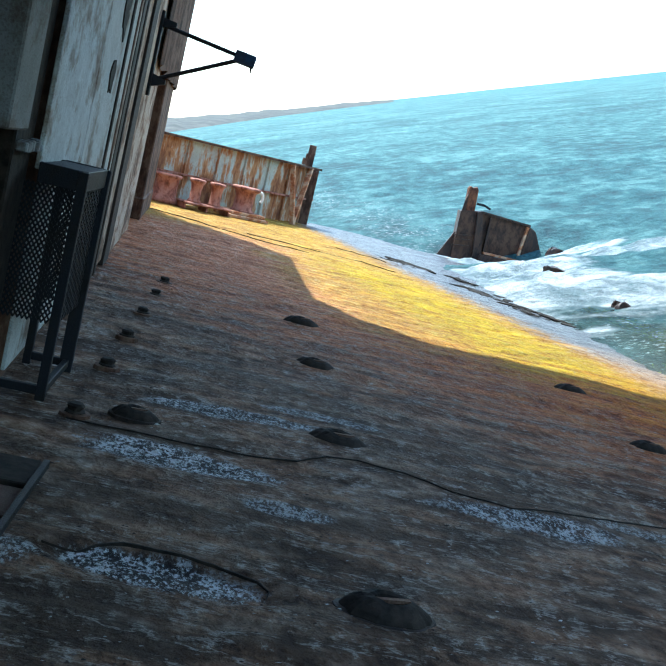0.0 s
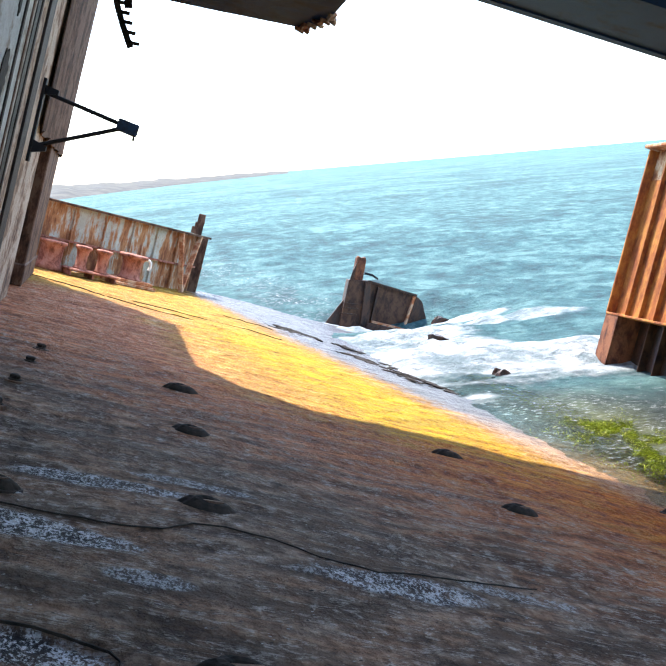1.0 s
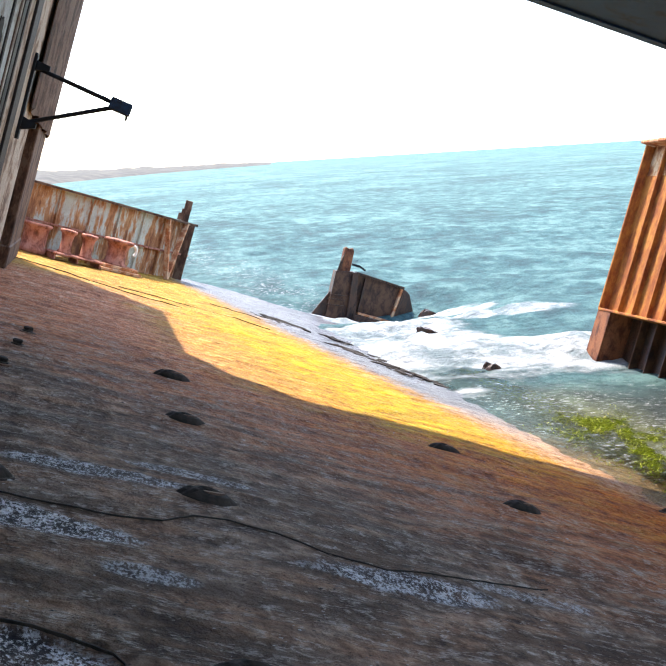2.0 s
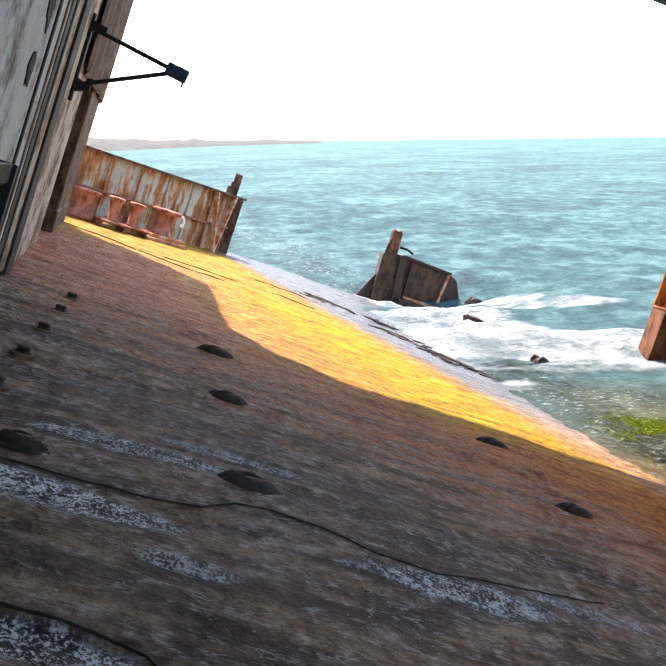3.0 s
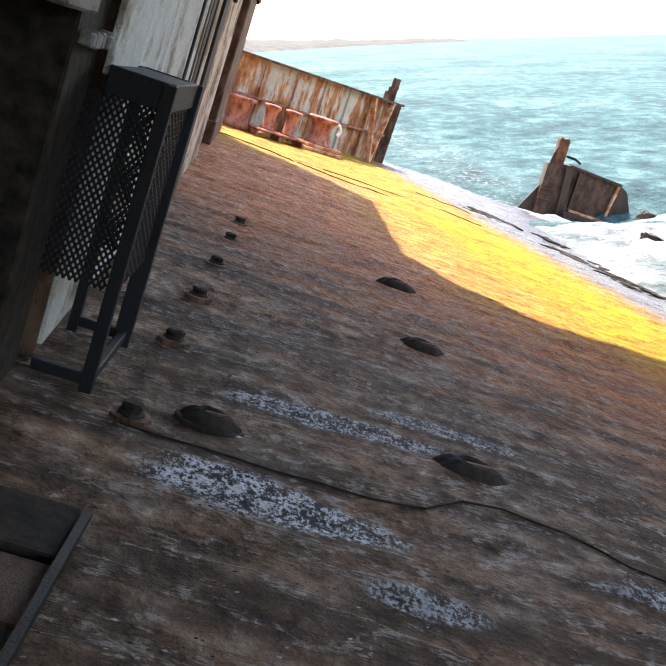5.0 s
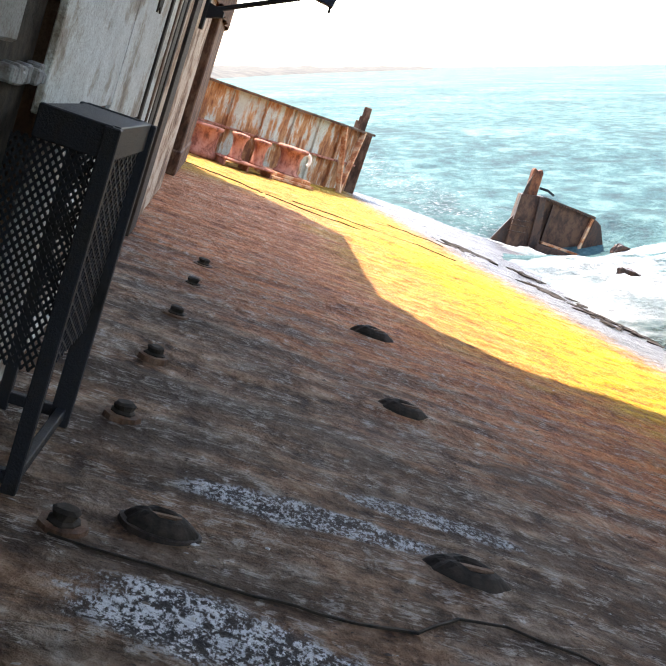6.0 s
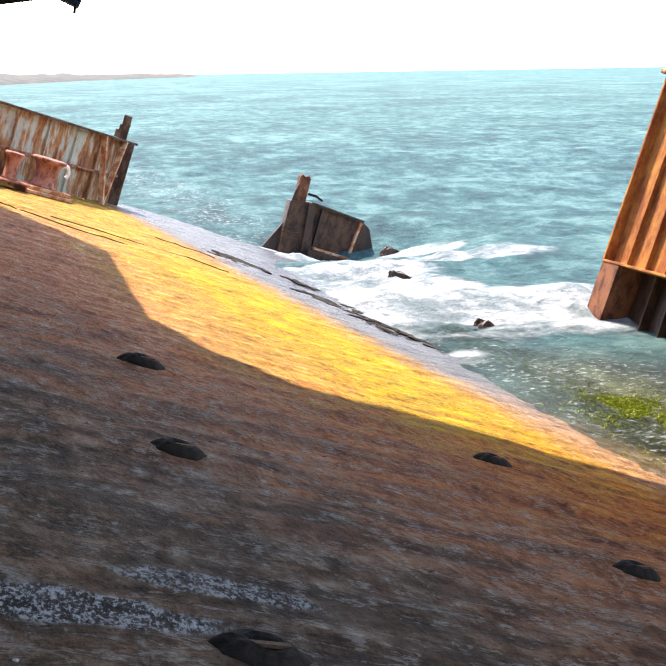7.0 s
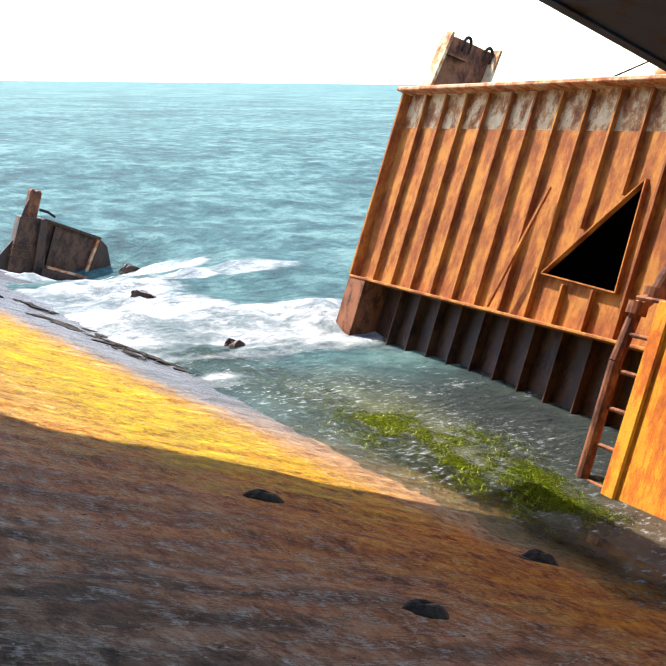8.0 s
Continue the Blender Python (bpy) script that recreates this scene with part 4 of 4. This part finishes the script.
# ---------------------------------------------------------------- far bulwark
def far_bulwark():
    root = thing("bulwark", SHIP, "white-painted bulwark with broad rust runs and steel stays", "bulwark", kind="structure")
    foot = [(-3.2, 21.2), (-1.73, 22.2), (-0.42, 23.0), (0.65, 24.2), (1.6, 25.6)]
    H = 1.37
    pts = []
    for (x0, y0), (x1, y1) in zip(foot, foot[1:]):
        pts += [(x0 + (x1 - x0) * k / 4, y0 + (y1 - y0) * k / 4) for k in range(4)]
    pts.append(foot[-1])
    for k in range(0, len(pts) - 1, 2):
        seg = pts[k:k + 3]
        bm = bmesh.new()
        rows = [[bm.verts.new((x, y, z)) for z in (0, 0.5, H)] for x, y in seg]
        for r0, r1 in zip(rows, rows[1:]):
            for j in range(2):
                bm.faces.new((r0[j], r1[j], r1[j + 1], r0[j + 1]))
        out = bmesh.ops.extrude_face_region(bm, geom=bm.faces[:])
        bmesh.ops.translate(bm, vec=(-0.02, 0.02, 0), verts=[g for g in out["geom"] if isinstance(g, bmesh.types.BMVert)])
        part("plate", bm, M_PANEL, root, "white plate streaked with rust")
    inn = Vector((0.78, -0.62, 0))
    for k in range(1, len(pts) - 1, 2):
        x, y = pts[k]
        bm = bmesh.new()
        beam(bm, (x + 0.035, y - 0.03, 0), (x + 0.02, y - 0.018, H), 0.018, 0.06, inn)
        part("stiffener", bm, M_PANEL, root)
    for z, w, h, mat in ((H + 0.02, 0.2, 0.05, M_BROWN), (0.62, 0.1, 0.04, M_RED)):
        bm = bmesh.new()
        for (x0, y0), (x1, y1) in zip(pts, pts[1:]):
            beam(bm, (x0 + 0.05, y0 - 0.04, z), (x1 + 0.05, y1 - 0.04, z), w, h)
        part("rail", bm, mat, root)
    # raking stays near the broken end and the end flange
    for k0, k1 in ((13, 13), (13, 15)):
        (x0, y0), (x1, y1) = pts[k0], pts[k1]
        bm = bmesh.new()
        beam(bm, (x0 + 0.35, y0 - 0.35, 0), (x1 + 0.08, y1 - 0.08, H), 0.05, 0.12, inn)
        part("stay", bm, M_RAIL, root, "pale rusted raking stay")
    x, y = pts[-1]
    bm = bmesh.new()
    box(bm, (x - 0.02, y - 0.34, 0), (x + 0.05, y + 0.03, H + 0.03), 0.01)
    box(bm, (x - 0.24, y - 0.36, 0), (x + 0.05, y - 0.33, H - 0.02), 0.006)
    part("end_flange", bm, M_BROWN, root)
    bm = bmesh.new()
    box(bm, (x - 0.3, y - 0.12, H), (x - 0.13, y + 0.0, H + 0.56), 0.01)
    box(bm, (x - 0.4, y - 0.08, H + 0.05), (x - 0.3, y - 0.05, H + 0.22), 0.005)
    box(bm, (x - 0.34, y - 0.1, H + 0.2), (x - 0.3, y - 0.02, H + 0.34), 0.005)
    rod(bm, (x - 0.18, y - 0.06, H + 0.36), (x - 0.12, y - 0.06, H + 0.36), 0.04)
    part("end_post", bm, M_BROWN, root, "short rusted post with a roller bracket")
    return root


far_bulwark()


def bollard_profile(r, h):
    return [(r * 1.12, 0.0), (r * 1.1, 0.03), (r * 0.9, 0.06), (r * 0.84, h * 0.55), (r * 1.0, h * 0.8), (r * 1.32, h * 0.9), (r * 1.32, h * 0.97), (r * 1.2, h), (r * 0.3, h + 0.01)]


def twin_bollard():
    root = thing("twin_bollard", on_ship(-0.78, 21.65, 0, 0, 0, 28), "red oxide twin mooring bollard on a steel base", "bollard")
    bm = bmesh.new()
    box(bm, (-0.55, -0.22, 0.1), (0.55, 0.22, 0.15), 0.02)
    for x in (-0.5, 0.0, 0.5):
        box(bm, (x - 0.015, -0.2, 0.0), (x + 0.015, 0.2, 0.1))
    part("base", bm, M_RED, root)
    for x in (-0.24, 0.23):
        bm = lathe(bollard_profile(0.132, 0.48), 20)
        part("post", bm, M_RED, root, m=Matrix.Translation((x, 0, 0.15)), smooth_it=True)
    return root


twin_bollard()


def roller():
    root = thing("mooring_roller", on_ship(0.02, 22.35, 0, 0, 0, 28), "broad red oxide mooring roller on a stepped base", "bollard")
    bm = boxes(((-0.48, -0.4, 0.0), (0.48, 0.4, 0.07)), ((-0.42, -0.34, 0.07), (0.42, 0.34, 0.14)), bevel=0.012)
    part("base", bm, M_RAIL, root)
    bm = lathe(bollard_profile(0.24, 0.54), 24)
    part("drum", bm, M_RED, root, m=Matrix.Translation((0, 0, 0.14)), smooth_it=True)
    bm = bmesh.new()
    for k in range(8):
        t0, t1 = math.pi * (k / 8 - 0.3), math.pi * ((k + 1) / 8 - 0.3)
        rod(bm, (0.34 + 0.1 * math.cos(t0), 0, 0.5 + 0.12 * math.sin(t0)), (0.34 + 0.1 * math.cos(t1), 0, 0.5 + 0.12 * math.sin(t1)), 0.035, 8)
    part("hook", bm, M_WHITE, root, "white painted hook")
    return root


roller()

bm = lathe([(0.3, 0), (0.3, 0.1), (0.24, 0.14), (0.24, 0.5), (0.3, 0.55), (0.3, 0.6)], 18)
ob = thing("fairlead_drum", on_ship(-1.62, 21.6, 0), "rusted red drum by the bulwark foot", "drum")
part("drum", bm, M_RED, ob, smooth_it=True)


# ---------------------------------------------------------------- broken piece out in the sea
def sunken_piece():
    root = thing("wreck_fragment", on_ship(5.75, 26.0, 0.0), "dark broken bulwark fragment standing out of the surf", "wreck fragment")

    def plate(name, outline, y, depth, mat, label=""):
        bm = prism(outline, depth, 1)
        bmesh.ops.translate(bm, vec=(0, y, 0), verts=bm.verts[:])
        bmesh.ops.bevel(bm, geom=[e for e in bm.edges if e.calc_face_angle(0) > 0.6], offset=0.006, segments=1, affect="EDGES")
        return part(name, bm, mat, root, label)
    plate("post", [(-0.2, 1.15), (-0.24, 1.84), (-0.2, 1.9), (-0.12, 1.86), (-0.03, 1.91), (0.02, 1.84), (0.06, 1.2)], -0.1, 0.2, M_WEB, "rusted orange post")
    plate("post_web", [(-0.3, 1.1), (-0.27, 1.5), (-0.2, 1.78), (-0.2, 1.1)], -0.16, 0.05, M_FRAME)
    plate("trunk", [(-0.32, 1.24), (0.2, 1.34), (0.34, 0.4), (0.52, -0.9), (-0.32, -0.9), (-0.26, 0.0)], -0.2, 0.4, M_FRAME, "brown rusted box frame")
    plate("trunk_web", [(0.1, 1.3), (0.22, 1.36), (0.5, 0.1), (0.62, -0.9), (0.3, -0.9), (0.26, 0.0)], -0.3, 0.06, M_WETSTEEL)
    for z in (0.5, 0.62, 0.35):
        bm = bmesh.new()
        beam(bm, (-0.34, -0.23, z), (0.1, -0.23, z + 0.06), 0.03, 0.03)
        part("rib", bm, M_WETSTEEL, root)
    plate("plate", [(0.2, 1.32), (0.75, 1.29), (1.42, 1.25), (1.58, 1.25), (1.74, 1.18), (1.9, 0.85), (2.02, 0.55), (2.1, -0.6), (0.3, -0.6)], 0.0, 0.05, M_FRAME, "dark wet rusted plate")
    bm = bmesh.new()
    beam(bm, (0.2, -0.04, 1.33), (1.58, -0.04, 1.27), 0.12, 0.05)
    part("top_flange", bm, M_WETSTEEL, root)
    for x0, x1, w, mat in ((0.52, 0.55, 0.05, M_WETSTEEL), (1.52, 1.45, 0.055, M_RAIL)):
        bm = bmesh.new()
        beam(bm, (x0, -0.07, 1.23), (x1, -0.07, 0.34), w, 0.12, (0, 1, 0))
        part("stiffener", bm, mat, root, "pale rusted stiffener" if mat is M_RAIL else "")
    plate("side_plate", [(1.56, 1.22), (1.75, 1.15), (2.04, 0.6), (2.02, 0.3), (1.5, 0.4)], -0.12, 0.05, M_WETSTEEL)
    bm = bmesh.new()
    beam(bm, (0.5, -0.22, 0.33), (1.6, -0.22, 0.33), 0.3, 0.05)
    part("ledge", bm, M_RAIL, root, "pale rusted ledge")
    plate("lower_plate", [(0.38, 0.28), (1.34, 0.3), (1.3, 0.05), (1.24, -0.26), (0.9, -0.3), (0.5, -0.9), (0.42, -0.2)], -0.45, 0.06, M_WETSTEEL, "wet slab below the ledge")
    plate("gusset", [(-0.8, -0.5), (-0.58, 0.1), (-0.28, 0.75), (-0.25, -0.5)], -0.05, 0.06, M_WETSTEEL)
    bm = bmesh.new()
    beam(bm, (0.08, 0, 1.5), (0.28, -0.02, 1.5), 0.09, 0.06)
    beam(bm, (0.26, -0.02, 1.51), (0.46, 0, 1.44), 0.05, 0.05)
    part("stub", bm, M_DARK, root)
    return root


sunken_piece()


def block(m, size, seed):
    bm = bmesh.new()
    bmesh.ops.create_icosphere(bm, subdivisions=3, radius=1)
    for v in bm.verts:
        v.co = Vector([max(-0.7, min(0.7, c)) for c in v.co])
        v.co += v.co.normalized() * 0.3 * noise.noise(v.co * 1.7 + Vector((seed, 0, 0)))
        v.co = Vector([c * s for c, s in zip(v.co, size)])
    ob = new("wreck_chunk", finish(bm, "wreck_chunk", M_WETSTEEL))
    ob.matrix_basis = m
    tagged(ob, "black wet chunk of wreckage awash in the surf", "wreckage", "wreck chunks in the surf")


block(pose(4.4, 20.0, SEA - 0.02, 10, 20, 20), (0.3, 0.16, 0.17), 1)
block(pose(4.72, 16.4, SEA - 0.1, -10, 28, 30), (0.32, 0.14, 0.16), 5)
block(pose(6.75, 17.7, SEA + 0.0, 0, 10, 10), (0.3, 0.22, 0.2), 9)
block(pose(5.6, 25.1, SEA - 0.5, 0, 25, 10), (0.32, 0.16, 0.2), 12)


# ---------------------------------------------------------------- ship's side
def ship_side():
    root = thing("ship_side_wall", SHIP, "tall orange rusted side wall with vertical stiffeners and a triangular hole", "ship wall", kind="structure")
    a, near, far, lo, hi = 8.22, 7.6, 16.42, 1.9, 4.78
    hole = [(11.27, 3.71), (12.45, 2.47), (11.22, 2.41)]
    bm = prism([(near, lo), (far, lo), (far, hi - 0.52), (near, hi - 0.52)], 0.03, 0, [hole])
    bmesh.ops.translate(bm, vec=(a, 0, 0), verts=bm.verts[:])
    plate = part("plate", bm, M_ORANGE, root)
    bm = boxes(((a, near, hi - 0.52), (a + 0.03, far, hi)))
    part("upper_strake", bm, M_PALE, root, "pale patchy painted strake")
    b = 15.9
    while b > near + 0.2:
        spans = [(lo, hi)]
        if 11.22 < b < 12.45:
            t = (b - 11.27) / (12.45 - 11.27)
            spans = [(lo, 2.42), (min(3.71, 3.71 - t * 1.06) + 0.03, hi)]
        for z0, z1 in spans:
            bm = bmesh.new()
            box(bm, (a - 0.075, b - 0.008, z0), (a - 0.002, b + 0.008, z1 - 0.03), 0.003)
            box(bm, (a - 0.084, b - 0.02, z0), (a - 0.07, b + 0.016, z1 - 0.03), 0.003)
            part("stiffener", bm, M_ORANGE, root)
        b -= 0.485
    # end flange
    bm = bmesh.new()
    box(bm, (a - 0.16, far - 0.02, lo), (a + 0.05, far + 0.03, hi - 0.02), 0.006)
    part("end_flange", bm, M_ORANGE, root)
    # hole frame: plates round the hole
    for (y0, z0), (y1, z1) in zip(hole, hole[1:] + hole[:1]):
        bm = bmesh.new()
        beam(bm, (a - 0.03, y0, z0), (a - 0.03, y1, z1), 0.018, 0.06, (1, 0, 0))
        part("hole_edge", bm, M_ORANGE, plate)
    bm = bmesh.new()
    beam(bm, (a - 0.17, 12.6, 3.5), (a - 0.16, 13.1, 1.92), 0.035, 0.035, (1, 0, 0))
    part("loose_bar", bm, M_ORANGE, root, "loose bent bar")
    # rail on top, ledge at the foot
    bm = bmesh.new()
    box(bm, (a - 0.22, near, hi), (a + 0.16, far + 0.12, hi + 0.06), 0.012)
    part("rail", bm, M_RAIL, root, "pale rusted capping rail")
    bm = bmesh.new()
    box(bm, (a - 0.17, near, lo - 0.04), (a + 0.3, far, lo), 0.008)
    part("ledge", bm, M_ORANGE, root)
    # recessed lower side; the ledge's shade is put into its dark colours
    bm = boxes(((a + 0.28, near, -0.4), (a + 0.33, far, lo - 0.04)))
    part("lower_plate", bm, M_WETSTEEL, root, "wet plate below the ledge, darkened for its shade")
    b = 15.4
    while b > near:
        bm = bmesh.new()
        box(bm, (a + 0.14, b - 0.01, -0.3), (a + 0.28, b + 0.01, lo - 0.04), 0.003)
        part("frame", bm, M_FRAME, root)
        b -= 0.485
    bm = bmesh.new()
    box(bm, (a - 0.15, 15.95, 0.3), (a + 0.28, 16.0, lo - 0.04), 0.005)
    box(bm, (a - 0.16, 15.95, 0.3), (a - 0.12, far, lo - 0.04), 0.005)
    part("web", bm, M_WEB, root, "rusted end web plate")
    # unseen dark box added behind the hole, in place of the hold's shade
    part("hole_backing", boxes(((9.4, 9.0, 0), (9.45, 16.0, 4.7)), ((8.3, 16.0, 0), (9.4, 16.05, 4.7)), ((8.3, 7.7, 4.72), (9.4, 16.0, 4.76))), M_DARK, root)
    return root


ship_side()


def rail_post():
    root = thing("side_post", on_ship(8.72, 17.0, 4.84), "rusted channel post with lifting eyes standing on the rail", "post")
    bm = prism([(-0.02, -0.1), (0.15, 1.22), (0.4, 1.24), (1.14, 1.26), (1.18, -0.1)], 0.04, 1)
    web = part("web", bm, M_WEB, root)
    # flanges paler than the web: sunlight on the post put into the colour
    bm = bmesh.new()
    beam(bm, (-0.02, -0.1, -0.1), (0.15, -0.1, 1.22), 0.05, 0.26, (0, 1, 0))
    part("flange", bm, M_PALE, root, "pale flange")
    bm = bmesh.new()
    beam(bm, (1.06, -0.1, -0.1), (1.16, -0.1, 1.3), 0.04, 0.24, (0, 1, 0))
    part("flange", bm, M_PALE, root, "pale flange")
    for z, x0, x1 in ((0.9, 0.1, 0.62), (0.45, 0.66, 1.12)):
        bm = bmesh.new()
        beam(bm, (x0, -0.08, z), (x1, -0.08, z + 0.02), 0.1, 0.03)
        part("shelf", bm, M_WEB, root)
    for x in (0.58, 1.04):
        bm = bmesh.new()
        for k in range(8):
            t0, t1 = math.pi * k / 8, math.pi * (k + 1) / 8
            rod(bm, (x + 0.07 * math.cos(t0), -0.06, 1.2 + 0.1 * math.sin(t0)), (x + 0.07 * math.cos(t1), -0.06, 1.2 + 0.1 * math.sin(t1)), 0.03, 6)
        rod(bm, (x - 0.07, -0.06, 1.06), (x - 0.07, -0.06, 1.2), 0.022, 6)
        rod(bm, (x + 0.07, -0.06, 1.06), (x + 0.07, -0.06, 1.2), 0.022, 6)
        part("lifting_eye", bm, M_SOOT, web)
    return root


rail_post()


def vent_trunk():
    """The orange trunk by the ship's side with a pipe and ladder rungs on its face."""
    root = thing("vent_trunk", on_ship(7.14, 9.62, 0.0), "orange rusted steel trunk standing in the shallow water", "trunk")
    bm = bmesh.new()
    box(bm, (-0.02, -1.6, -0.2), (0.95, 0.0, 2.3), 0.02)
    part("body", bm, M_TRUNK, root)
    bm = bmesh.new()
    box(bm, (-0.06, -0.14, -0.2), (-0.02, 0.02, 2.3), 0.01)
    part("corner_strip", bm, M_TRUNK, root)
    bm = bmesh.new()
    pts = [(0.06, 0.38, 0.1), (0.03, 0.38, 1.66), (0.1, 0.38, 2.2), (0.24, 0.36, 2.38), (0.42, 0.34, 2.9), (0.8, 0.34, 3.2)]
    for p, q in zip(pts, pts[1:]):
        rod(bm, p, q, 0.065, 12)
    pipe = part("pipe", bm, M_WEB, root, "brown rusted pipe")
    for p in pts[2:4]:
        bm = bmesh.new()
        rod(bm, Vector(p) - Vector((0, 0, 0.06)), Vector(p) + Vector((0, 0, 0.06)), 0.1, 14)
        part("flange", bm, M_WEB, pipe)
    for z in np.arange(0.5, 2.4, 0.36):
        bm = bmesh.new()
        rod(bm, (0.06, 0.38, float(z)), (0.02, -0.02, float(z)), 0.022, 8)
        part("rung", bm, M_WEB, root)
    return root


vent_trunk()


def rail_gable():
    root = thing("rail_bracket", on_ship(8.12, 11.0, 4.84), "orange rusted triangular bracket on the rail", "bracket")
    bm = prism([(-0.6, 0.0), (0.55, 0.0), (0.1, 0.42), (-0.6, 0.5)], 0.06, 0)
    part("plate", bm, M_ORANGE, root)
    bm = bmesh.new()
    beam(bm, (0.03, 0.55, 0.02), (0.03, 0.1, 0.44), 0.16, 0.03, (1, 0, 0))
    part("flange", bm, M_PALE, root, "pale flange")
    return root


rail_gable()


def guy_wire():
    root = thing("guy_wire", SHIP, "thin dark wire running up from the rail", "wire")
    bm = bmesh.new()
    rod(bm, (8.25, 12.6, 4.84), (8.9, 11.4, 5.75), 0.012, 6)
    part("strand", bm, M_DARK, root)
    return root


guy_wire()
